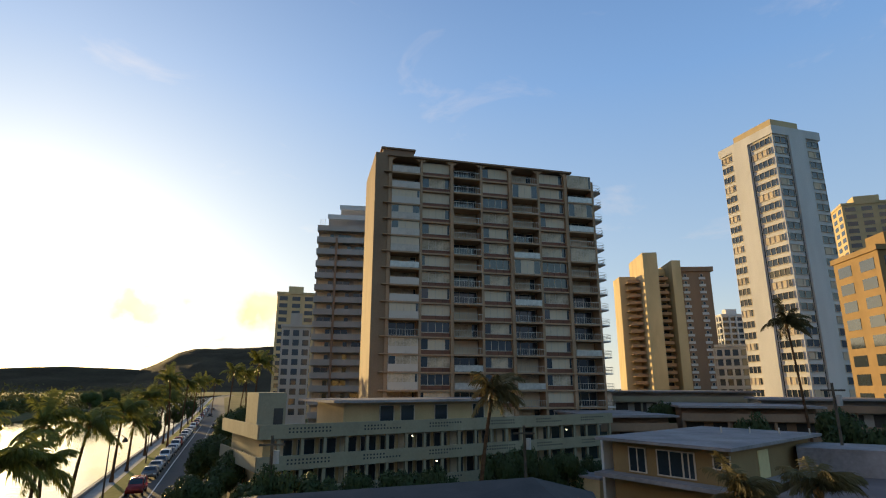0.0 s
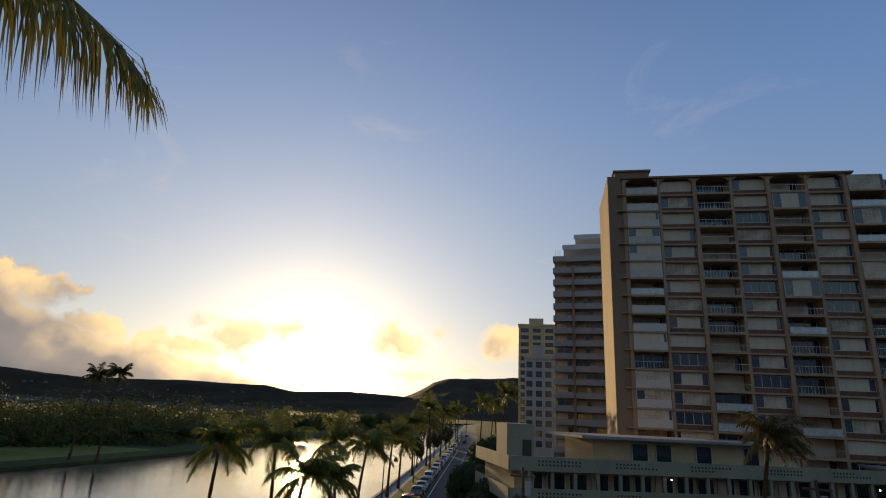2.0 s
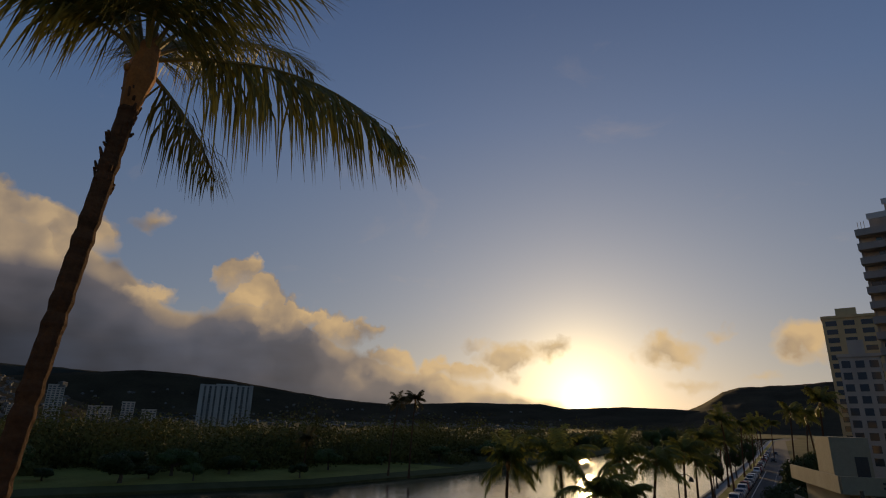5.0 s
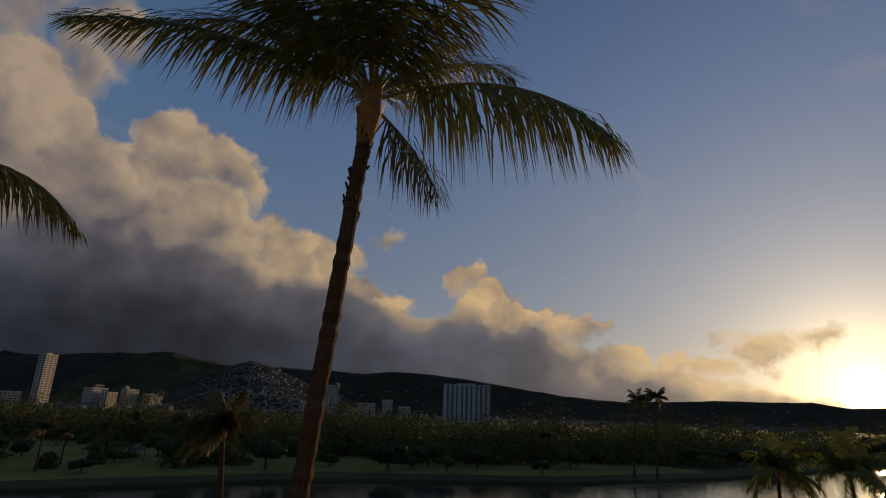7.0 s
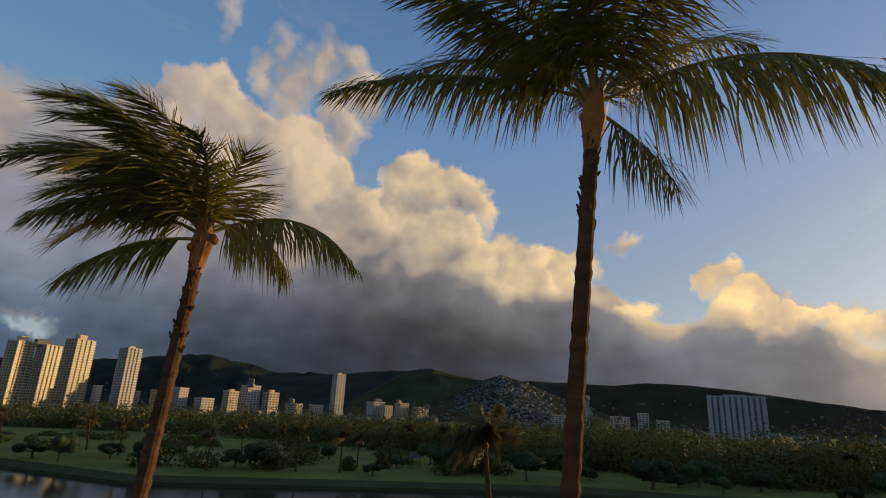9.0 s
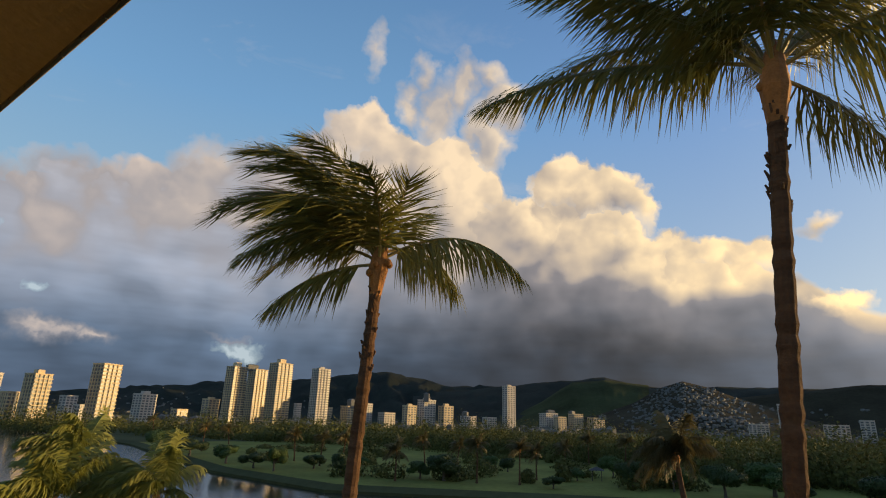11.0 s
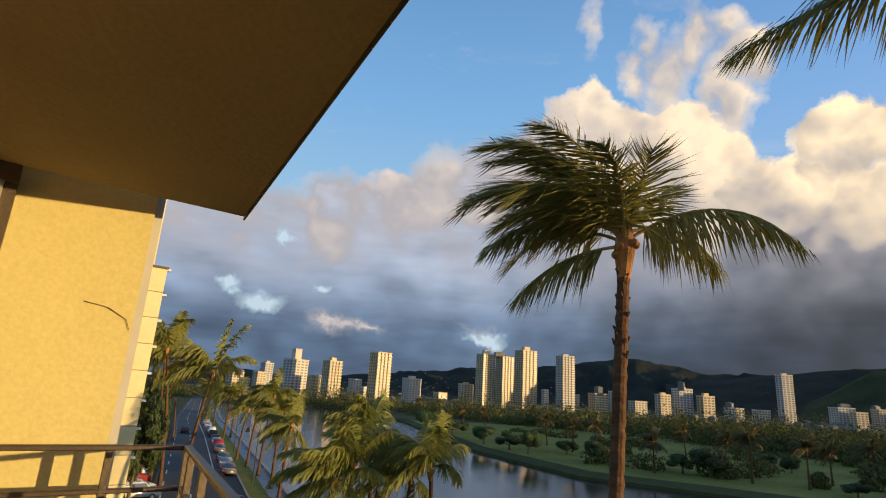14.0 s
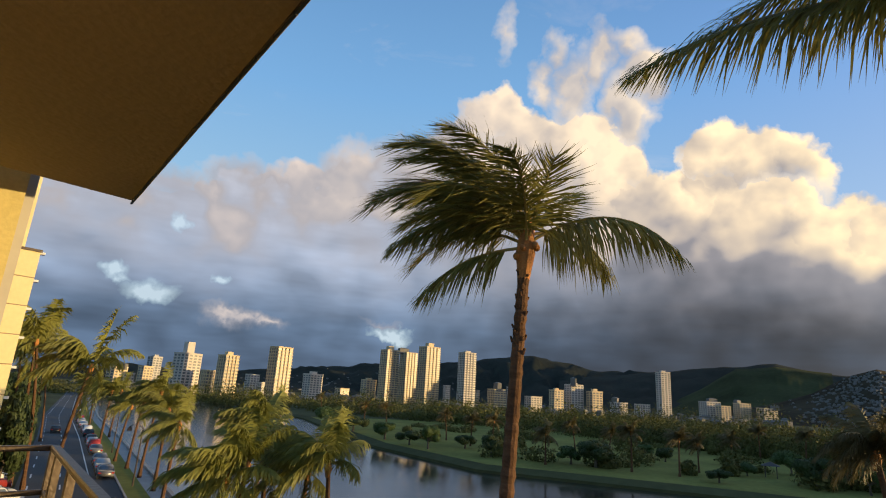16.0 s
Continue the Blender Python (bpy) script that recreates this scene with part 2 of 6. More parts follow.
    cloud = mix(math_("MULTIPLY", nearsun, 0.05, clamp=True), cloud, (0.8, 0.5, 0.2))
    # thin high wisps
    wisp = noise_(4.0, 8.0, 0.62, (1.0, 1.0, 2.6), (1.7, 5.2, 0.3), 0.6)
    wispm = math_("MULTIPLY", math_("SUBTRACT", wisp, 0.60), 3.2, clamp=True)
    wispm = math_("MULTIPLY", wispm, ramp(math_("DIVIDE", el, 60.0, clamp=True), [(0.0, 0.2), (0.2, 1.0), (0.55, 0.8), (0.75, 0.0)]))
    base = mix(math_("MULTIPLY", wispm, 0.36), clear, (0.85, 0.66, 0.56))
    base = mix(gapmask, base, (0.50, 0.57, 0.66))
    out = mix(mass, base, cloud)
    out = mix(math_("SUBTRACT", 1.0, math_("MULTIPLY", mass, 0.7)), out, halo, "ADD")
    bg = N.new("ShaderNodeBackground")
    L.new(out, bg.inputs[0])
    bg.inputs[1].default_value = 1.0
    L.new(bg.outputs[0], N.new("ShaderNodeOutputWorld").inputs[0])


SKY_GAIN = 0.12
build_world()
sun = new("sun", bpy.data.lights.new("sun", "SUN"))
sun.data.energy, sun.data.angle, sun.data.color = 4.4, radians(0.6), (1.0, 0.68, 0.31)
sun.matrix_world = look(way(SUN_AZ, SUN_EL) * 900, (0, 0, 0))


# ---------------------------------------------------------------- materials
def material(name, color, rough=0.7, metal=0.0, var=0.25, scale=1.0, fine=8.0, bump=0.1, island=0.0, random_=0.0, color2=None, spec=0.5, streak=0.0, trans=0.0, leafy=0.0):
    m = bpy.data.materials.new(name)
    m.use_nodes = True
    nt = m.node_tree
    N, L = nt.nodes, nt.links
    bsdf = N["Principled BSDF"]
    bsdf.inputs["Roughness"].default_value, bsdf.inputs["Metallic"].default_value = rough, metal
    bsdf.inputs["Specular IOR Level"].default_value = spec
    if leafy:
        tr, mx = N.new("ShaderNodeBsdfTranslucent"), N.new("ShaderNodeMixShader")
        mx.inputs[0].default_value = leafy
        L.new(bsdf.outputs[0], mx.inputs[1])
        L.new(tr.outputs[0], mx.inputs[2])
        L.new(mx.outputs[0], N["Material Output"].inputs[0])
    if trans:
        bsdf.inputs["Transmission Weight"].default_value = trans
    tc = N.new("ShaderNodeTexCoord")
    big, small = N.new("ShaderNodeTexNoise"), N.new("ShaderNodeTexNoise")
    big.inputs["Scale"].default_value, big.inputs["Detail"].default_value = scale, 5
    small.inputs["Scale"].default_value, small.inputs["Detail"].default_value = scale * fine, 4
    src = tc.outputs["Object"]
    if streak:
        mp = N.new("ShaderNodeMapping")
        mp.inputs["Scale"].default_value = (1, 1, streak)
        L.new(src, mp.inputs[0])
        src = mp.outputs[0]
    L.new(src, big.inputs[0])
    L.new(tc.outputs["Object"], small.inputs[0])
    add = N.new("ShaderNodeMath")
    add.operation = "MULTIPLY_ADD"
    L.new(small.outputs[0], add.inputs[0])
    add.inputs[1].default_value = 0.45
    L.new(big.outputs[0], add.inputs[2])
    val = add.outputs[0]
    if island or random_:
        g = N.new("ShaderNodeNewGeometry") if island else N.new("ShaderNodeObjectInfo")
        a2 = N.new("ShaderNodeMath")
        a2.operation = "MULTIPLY_ADD"
        L.new(g.outputs["Random Per Island" if island else "Random"], a2.inputs[0])
        a2.inputs[1].default_value = island or random_
        L.new(val, a2.inputs[2])
        val = a2.outputs[0]
    r = N.new("ShaderNodeValToRGB")
    c2 = color2 or tuple(c * (1 - var) for c in color)
    c1 = color if color2 else tuple(min(1, c * (1 + var * 0.6)) for c in color)
    e = r.color_ramp.elements
    e[0].position, e[0].color = 0.45, (*c2, 1)
    e[1].position, e[1].color = 1.0 + (island or random_) * 0.8, (*c1, 1)
    if e[1].position > 1.0:
        sc = N.new("ShaderNodeMath")
        sc.operation = "DIVIDE"
        sc.inputs[1].default_value = e[1].position
        L.new(val, sc.inputs[0])
        val = sc.outputs[0]
        e[0].position, e[1].position = 0.45 / (1.0 + (island or random_) * 0.8), 1.0
    L.new(val, r.inputs[0])
    L.new(r.outputs[0], bsdf.inputs["Base Color"])
    if leafy:
        L.new(r.outputs[0], tr.inputs[0])
    if bump:
        bn = N.new("ShaderNodeBump")
        bn.inputs["Strength"].default_value, bn.inputs["Distance"].default_value = bump, 0.05
        L.new(small.outputs[0], bn.inputs["Height"])
        L.new(bn.outputs[0], bsdf.inputs["Normal"])
    return m


M = dict(
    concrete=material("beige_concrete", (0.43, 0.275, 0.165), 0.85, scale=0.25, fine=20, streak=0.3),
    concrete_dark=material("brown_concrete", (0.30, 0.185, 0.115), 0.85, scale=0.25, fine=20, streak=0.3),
    white_wall=material("white_painted_concrete", (0.66, 0.64, 0.61), 0.8, var=0.18, scale=0.2, fine=22, streak=0.25),
    grey_wall=material("grey_concrete", (0.43, 0.40, 0.365), 0.85, scale=0.2, fine=22, streak=0.25),
    tan_wall=material("tan_stucco", (0.58, 0.44, 0.24), 0.85, var=0.2, scale=0.3, fine=20, streak=0.3),
    yellow_wall=material("yellow_stucco", (0.52, 0.43, 0.18), 0.85, var=0.24, scale=0.8, fine=45, bump=0.08, streak=0.25),
    panel=material("cream_wall_panel", (0.68, 0.55, 0.28), 0.75, var=0.12, scale=0.4, random_=0.1),
    parapet=material("dull_cream_blockwork", (0.32, 0.275, 0.185), 0.85, var=0.25, scale=0.3, fine=16, streak=0.4),
    ochre=material("ochre_stucco", (0.30, 0.19, 0.08), 0.85, var=0.2, scale=0.5, fine=20),
    spandrel=material("brown_wood_spandrel", (0.17, 0.065, 0.034), 0.6, var=0.35, scale=1.2, random_=0.5),
    curtain=material("pale_curtain", (0.66, 0.54, 0.39), 0.9, var=0.45, scale=0.5, random_=0.8, color2=(0.20, 0.15, 0.10)),
    # near-black colour that stands in for the shade inside openings and recesses
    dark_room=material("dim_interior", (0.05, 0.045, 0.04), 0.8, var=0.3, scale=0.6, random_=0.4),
    glass=material("window_glass", (0.03, 0.04, 0.05), 0.06, var=0.3, scale=0.3, bump=0.0, spec=0.9, random_=0.5),
    clear_glass=material("balcony_glass", (0.75, 0.78, 0.78), 0.05, var=0.05, bump=0.0, trans=0.9),
    metal=material("weathered_aluminium", (0.55, 0.52, 0.48), 0.4, 0.6, scale=2),
    window_paint=material("beige_window_paint", (0.60, 0.51, 0.41), 0.6, var=0.2, scale=1.0),
    dark_metal=material("dark_bronze_metal", (0.09, 0.065, 0.045), 0.45, 0.4, scale=4, fine=10),
    white_roof=material("pale_flat_roof", (0.29, 0.255, 0.25), 0.8, var=0.45, scale=0.25, fine=12),
    dark_roof=material("dark_shingle_roof", (0.06, 0.055, 0.055), 0.85, scale=0.8, fine=14, bump=0.3),
    pink_roof=material("reddish_membrane_roof", (0.20, 0.14, 0.125), 0.85, var=0.3, scale=0.35, fine=14),
    ceiling=material("brown_painted_soffit", (0.225, 0.165, 0.08), 0.8, var=0.2, scale=0.8, fine=40, bump=0.15),
    asphalt=material("asphalt", (0.05, 0.05, 0.052), 0.85, scale=0.15, fine=60, bump=0.2),
    paint=material("road_paint", (0.70, 0.69, 0.66), 0.7, scale=1.5, var=0.3),
    path=material("concrete_path", (0.36, 0.34, 0.31), 0.85, scale=0.4, fine=20),
    grass=material("mown_grass", (0.22, 0.215, 0.055), 0.95, spec=0.06, var=0.4, scale=0.06, fine=18, bump=0.3),
    earth=material("scrub_ground", (0.09, 0.09, 0.038), 0.95, spec=0.06, var=0.45, scale=0.02, fine=22, bump=0.3),
    bark=material("palm_bark", (0.12, 0.064, 0.034), 0.9, spec=0.12, var=0.45, scale=1.5, fine=9, bump=0.6, streak=5),
    wood_bark=material("tree_bark", (0.11, 0.085, 0.06), 0.9, var=0.4, scale=2, fine=8, bump=0.5),
    midrib=material("palm_midrib", (0.34, 0.25, 0.07), 0.6, var=0.3, scale=2, bump=0.0),
    frond=material("palm_frond", (0.165, 0.150, 0.036), 0.5, var=0.5, scale=0.6, fine=6, bump=0, island=0.5, spec=0.3, leafy=0.24),
    frond_dry=material("dry_palm_frond", (0.26, 0.17, 0.07), 0.7, var=0.5, scale=0.6, bump=0, island=0.5, leafy=0.3),
    sheath=material("palm_sheath", (0.42, 0.17, 0.04), 0.8, var=0.4, scale=3, fine=8, bump=0.4),
    leaf=material("tree_leaf", (0.065, 0.10, 0.028), 0.6, var=0.5, scale=0.5, bump=0, island=0.7, spec=0.3, leafy=0.25),
    woods_leaf=material("woods_leaf", (0.115, 0.112, 0.032), 0.7, scale=0.045, fine=10, bump=0, island=0.5, spec=0.1, leafy=0.12, color2=(0.026, 0.034, 0.011)),
    leaf_dark=material("dark_tree_leaf", (0.042, 0.060, 0.018), 0.6, var=0.5, scale=0.5, bump=0, island=0.7, spec=0.3, leafy=0.2),
    tyre=material("tyre_rubber", (0.025, 0.025, 0.025), 0.8, bump=0.05),
    rubber=material("black_trim", (0.03, 0.03, 0.03), 0.5, bump=0.0),
    headlamp=material("lamp_lens", (0.75, 0.75, 0.72), 0.15, bump=0.0, var=0.05),
    taillamp=material("red_lamp_lens", (0.45, 0.03, 0.02), 0.2, bump=0.0, var=0.05),
)
M["far_tan"] = material("far_tan_facade", (0.60, 0.45, 0.27), 0.8, var=0.2, scale=0.1, fine=10)
M["far_white"] = material("far_pale_facade", (0.54, 0.46, 0.38), 0.8, var=0.15, scale=0.1, fine=10)
M["screen_panel"] = material("frosted_screen_panel", (0.52, 0.45, 0.38), 0.45, var=0.3, scale=0.6, random_=0.3)
M["far_glass"] = material("hazy_far_glass", (0.085, 0.085, 0.085), 0.35, var=0.5, scale=0.15, fine=6, bump=0.0, spec=0.5, island=0.7)
# concrete set darker, with the shade on the tower's end face in its colour
M["end_wall"] = material("shade_darkened_concrete", (0.27, 0.18, 0.11), 0.85, var=0.25, scale=0.25, fine=20, streak=0.3)
# two frond colours: a browner one with shade painted in, a brighter one with sun
M["frond_shaded"] = material("shaded_brown_palm_frond", (0.115, 0.092, 0.036), 0.6, var=0.5, scale=0.4, fine=6, bump=0, island=0.6, spec=0.3, leafy=0.2)
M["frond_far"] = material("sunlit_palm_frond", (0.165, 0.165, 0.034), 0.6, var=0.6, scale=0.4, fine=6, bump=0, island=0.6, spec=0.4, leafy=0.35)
CAR_COLOURS = [("white", (0.75, 0.75, 0.74)), ("silver grey", (0.45, 0.46, 0.47)), ("black", (0.025, 0.025, 0.028)), ("dark red", (0.30, 0.035, 0.03)), ("dark blue", (0.04, 0.06, 0.12)), ("grey", (0.18, 0.18, 0.19))]
CAR_PAINT = [material("car_paint_" + n.replace(" ", "_"), c, 0.25, 0.2, var=0.05, bump=0.0) for n, c in CAR_COLOURS]


def water_material():
    m = bpy.data.materials.new("canal_water")
    m.use_nodes = True
    N, L = m.node_tree.nodes, m.node_tree.links
    p = N["Principled BSDF"]
    p.inputs["Base Color"].default_value = (0.035, 0.038, 0.03, 1)
    p.inputs["Roughness"].default_value = 0.10
    tc, mp = N.new("ShaderNodeTexCoord"), N.new("ShaderNodeMapping")
    L.new(tc.outputs["Object"], mp.inputs[0])
    n1, n2 = N.new("ShaderNodeTexNoise"), N.new("ShaderNodeTexNoise")
    n1.inputs["Scale"].default_value, n1.inputs["Detail"].default_value = 1.3, 4
    n2.inputs["Scale"].default_value, n2.inputs["Detail"].default_value = 0.15, 3
    mx = N.new("ShaderNodeMath")
    mx.operation = "MULTIPLY"
    for n in (n1, n2):
        L.new(mp.outputs[0], n.inputs[0])
    L.new(n1.outputs[0], mx.inputs[0])
    L.new(n2.outputs[0], mx.inputs[1])
    bn = N.new("ShaderNodeBump")
    bn.inputs["Strength"].default_value, bn.inputs["Distance"].default_value = 0.35, 0.12
    L.new(mx.outputs[0], bn.inputs["Height"])
    L.new(bn.outputs[0], p.inputs["Normal"])
    return m


M["water"] = water_material()


# ---------------------------------------------------------------- building blocks
def quad(bm, pts):
    return bm.faces.new([bm.verts.new(p) for p in pts])


def block(bm, x0, x1, y0, y1, z0, z1, m=None):
    v = [Vector((x, y, z)) for z in (z0, z1) for y in (y0, y1) for x in (x0, x1)]
    if m:
        v = [m @ p for p in v]
    v = [bm.verts.new(p) for p in v]
    for f in ((0, 2, 3, 1), (4, 5, 7, 6), (0, 1, 5, 4), (2, 6, 7, 3), (0, 4, 6, 2), (1, 3, 7, 5)):
        bm.faces.new([v[i] for i in f])


def prism(bm, plan, z0, z1):
    lo = [bm.verts.new((p[0], p[1], z0)) for p in plan]
    hi = [bm.verts.new((p[0], p[1], z1)) for p in plan]
    n = len(plan)
    for i in range(n):
        bm.faces.new((lo[i], lo[(i + 1) % n], hi[(i + 1) % n], hi[i]))
    bm.faces.new(hi)
    bm.faces.new(lo[::-1])


def tube(bm, path, radii, sides=8, cap=True):
    rings = []
    for i, p in enumerate(path):
        p = Vector(p)
        d = (Vector(path[min(i + 1, len(path) - 1)]) - Vector(path[max(i - 1, 0)])).normalized()
        a = d.cross(Vector((0.3, 0.9, 0.31))).normalized()
        b = d.cross(a)
        r = radii[i] if isinstance(radii, (list, tuple)) else radii
        rings.append([bm.verts.new(p + (a * math.cos(t) + b * math.sin(t)) * r) for t in [2 * math.pi * k / sides for k in range(sides)]])
    for q, s in zip(rings, rings[1:]):
        for k in range(sides):
            bm.faces.new((q[k], q[(k + 1) % sides], s[(k + 1) % sides], s[k]))
    if cap:
        bm.faces.new(rings[0][::-1])
        bm.faces.new(rings[-1])


def mesh_of(name, bm, mat, smooth=False):
    bmesh.ops.recalc_face_normals(bm, faces=bm.faces)
    me = bpy.data.meshes.new(name)
    bm.to_mesh(me)
    bm.free()
    me.materials.append(mat)
    if smooth:
        me.polygons.foreach_set("use_smooth", [True] * len(me.polygons))
    return me


def part(name, bm, mat, parent=None, label="", at=None, smooth=False):
    me = bm if isinstance(bm, bpy.types.Mesh) else mesh_of(name, bm, mat, smooth)
    ob = new(name, me)
    if parent:
        ob.parent = parent
    if at is not None:
        ob.matrix_basis = at
    if label:
        ob["label"] = label
    return ob


def thing(name, m, label, category, group="", kind=""):
    ob = new(name)
    ob.matrix_basis = m
    return tagged(ob, label, category, group, kind)


def sheet(name, strips, mat, label, category):
    """A ground sheet out of rows of points."""
    bm = bmesh.new()
    rows = [[bm.verts.new(p) for p in s] for s in strips]
    for a, c in zip(rows, rows[1:]):
        for i in range(len(a) - 1):
            bm.faces.new((a[i], a[i + 1], c[i + 1], c[i]))
    return tagged(part(name, bm, mat), label, category, kind="structure")




# ---------------------------------------------------------------- ground, canal and road
NEAR_BANK = [(-330, 860), (-262, 640), (-84, 181), (-52, 96), (-36, 54), (-31, 12), (-31, -22), (-29, -63), (-47, -133), (-63, -199), (-128, -430), (-215, -740)]
FAR_BANK = [(-345, 880), (-300, 640), (-150, 190), (-118, 102), (-107, 54), (-112, 8), (-99, -31), (-86, -67), (-97, -108), (-152, -218), (-207, -391), (-250, -760)]


def offset(line, d):
    out = []
    for i, p in enumerate(line):
        a, c = Vector(line[max(i - 1, 0)]), Vector(line[min(i + 1, len(line) - 1)])
        t = (c - a).normalized()
        out.append(Vector(p) + Vector((-t.y, t.x)) * d)
    return out


def build_ground():
    near = [Vector(p) for p in NEAR_BANK]
    far = [Vector(p) for p in FAR_BANK]
    n = len(near)
    outer_near = [Vector((4200 * math.sin(math.pi * (i + 0.15) / (n - 0.7)), 4200 * math.cos(math.pi * (i + 0.15) / (n - 0.7)))) for i in range(n)]
    outer_far = [Vector((-4200 * math.sin(math.pi * (i + 0.15) / (n - 0.7)), 4200 * math.cos(math.pi * (i + 0.15) / (n - 0.7)))) for i in range(n)]
    rows = []
    bm = bmesh.new()

    def line(pts, z):
        return [bm.verts.new((p.x, p.y, z)) for p in pts]
    rows = [line(outer_near, 0), line([p.lerp(q, 0.05) for p, q in zip(near, outer_near)], 0), line(near, 0), line(near, -2.0), line(far, -2.0), line(offset(far, -0.0), -0.4), line(offset(far, -3.0), 0.3), line([p.lerp(q, 0.05) for p, q in zip(far, outer_far)], 0.5), line(outer_far, 0)]
    for a, c in zip(rows, rows[1:]):
        for i in range(n - 1):
            bm.faces.new((a[i], a[i + 1], c[i + 1], c[i]))
    for i0 in (0, n - 1):
        k = rows[2][i0], rows[3][i0], rows[4][i0], rows[5][i0], rows[6][i0]
        cap = [r[i0] for r in rows]
        bm.faces.new(cap if i0 else cap[::-1])
    tagged(part("ground", bm, M["earth"]), "dark scrubby earth and lawns along a canal", "ground", kind="structure")
    sheet("water", [[(p.x, p.y, -0.9) for p in near], [(p.x, p.y, -0.9) for p in far]], M["water"], "rippled brown canal water reflecting the evening sky", "water")
    # golf lawn
    inner, outer = offset(far, -3.2), offset(far, -105)
    sheet("lawn", [[(p.x, p.y, 0.33) for p in inner[3:10]], [(p.x, p.y, 0.55) for p in offset(far, -35)[3:10]], [(p.x, p.y, 0.6) for p in outer[3:10]]], M["grass"], "mown green golf fairway beyond the canal", "lawn")
    # sea wall, path, verge, road
    bm = bmesh.new()
    a, c = near, offset(near, 0.45)
    for i in range(n - 1):
        v = [bm.verts.new((p.x, p.y, z)) for p in (a[i], a[i + 1]) for z in (-1.6, 0.35)] + [bm.verts.new((p.x, p.y, z)) for p in (c[i], c[i + 1]) for z in (0.0, 0.35)]
        bm.faces.new((v[0], v[2], v[3], v[1]))
        bm.faces.new((v[1], v[3], v[7], v[5]))
        bm.faces.new((v[5], v[7], v[6], v[4]))
    tagged(part("canal_wall", bm, M["path"]), "weathered concrete canal wall along the water", "wall", kind="structure")

    def band(name, d0, d1, z, mat, label, cat):
        p0, p1 = offset(near, d0), offset(near, d1)
        return sheet(name, [[(p.x, p.y, z) for p in p0], [(p.x, p.y, z) for p in p1]], mat, label, cat)
    band("pavement", 0.5, 2.4, 0.03, M["path"], "pale concrete walk beside the canal", "pavement")
    band("verge", 2.4, 4.6, 0.10, M["grass"], "strip of grass between walk and road", "grass")
    band("road", 4.7, 14.6, 0.02, M["asphalt"], "dark asphalt boulevard along the canal", "road")
    bm = bmesh.new()
    k0, k1 = offset(near, 4.55), offset(near, 4.75)
    for i in range(n - 1):
        quad(bm, [(*k0[i], 0.15), (*k0[i + 1], 0.15), (*k1[i + 1], 0.15), (*k1[i], 0.15)])
        quad(bm, [(*k1[i], 0.15), (*k1[i + 1], 0.15), (*k1[i + 1], 0.0), (*k1[i], 0.0)])
    tagged(part("kerb", bm, M["path"]), "low concrete kerb of the boulevard", "kerb", kind="structure")
    bm = bmesh.new()
    for d, dash in ((7.4, 0), (10.4, 1), (13.4, 1)):
        l0, l1 = offset(near, d), offset(near, d + 0.16)
        for i in range(2, n - 2):
            length = (l0[i + 1] - l0[i]).length
            steps = max(1, int(length / 9)) if dash else 1
            for s in range(steps):
                u0, u1 = s / steps, (s + (0.35 if dash else 1)) / steps
                quad(bm, [(*l0[i].lerp(l0[i + 1], u0), 0.03), (*l0[i].lerp(l0[i + 1], u1), 0.03), (*l1[i].lerp(l1[i + 1], u1), 0.03), (*l1[i].lerp(l1[i + 1], u0), 0.03)])
    tagged(part("lane_lines", bm, M["paint"]), "white painted lane lines on the asphalt", "road marking", kind="stuff")


build_ground()


# ---------------------------------------------------------------- hills
def hill(name, ridge, r_top, r_foot, mat, label, seed, rough=1.0):
    """A range of hills, its crest by bearing and elevation."""
    bm = bmesh.new()
    az0, az1 = ridge[0][0], ridge[-1][0]
    cols, rws = 150, 14
    grid = []
    for i in range(cols + 1):
        az = az0 + (az1 - az0) * i / cols
        el = float(np.interp(az, [p[0] for p in ridge], [p[1] for p in ridge]))
        h = EYE_Z + r_top * math.tan(radians(el))
        col = []
        for j in range(rws + 1):
            u = j / rws
            r = r_foot + (r_top - r_foot) * u
            z = h * (u ** 1.25)
            w = way(az)
            n = noise.fractal(Vector((w.x * r / 160, w.y * r / 160, seed)), 0.9, 2.0, 5)
            z += n * h * 0.10 * rough * (1 - abs(2 * u - 1) ** 3) + n * rough * (r_top / 420) * u
            col.append(bm.verts.new((w.x * r, w.y * r, max(z, -1) if j else -2)))
        w = way(az)
        col.append(bm.verts.new((w.x * r_top * 1.06, w.y * r_top * 1.06, -2)))
        grid.append(col)
    for a, c in zip(grid, grid[1:]):
        for j in range(len(a) - 1):
            bm.faces.new((a[j], c[j], c[j + 1], a[j + 1]))
    return tagged(part(name, bm, mat, smooth=True), label, "hill", kind="structure")


M["hill"] = material("wooded_hill", (0.050, 0.040, 0.023), 0.95, spec=0.03, var=0.5, scale=0.006, fine=14, bump=0.4)
M["hill_far"] = material("far_wooded_mountain", (0.032, 0.036, 0.028), 0.95, spec=0.03, var=0.4, scale=0.004, fine=12, bump=0.4)
M["hill_green"] = material("green_ridge", (0.050, 0.056, 0.022), 0.95, spec=0.03, var=0.45, scale=0.006, fine=14, bump=0.4)
hill("backdrop_crater", [(0, 2.0), (8, 3.4), (17, 3.9), (20.4, 3.65), (24, 3.5), (25.5, 3.05), (27.1, 2.0), (30, 0.8)], 3000, 1500, M["hill"], "brown flat-topped hill above the shore", 1)
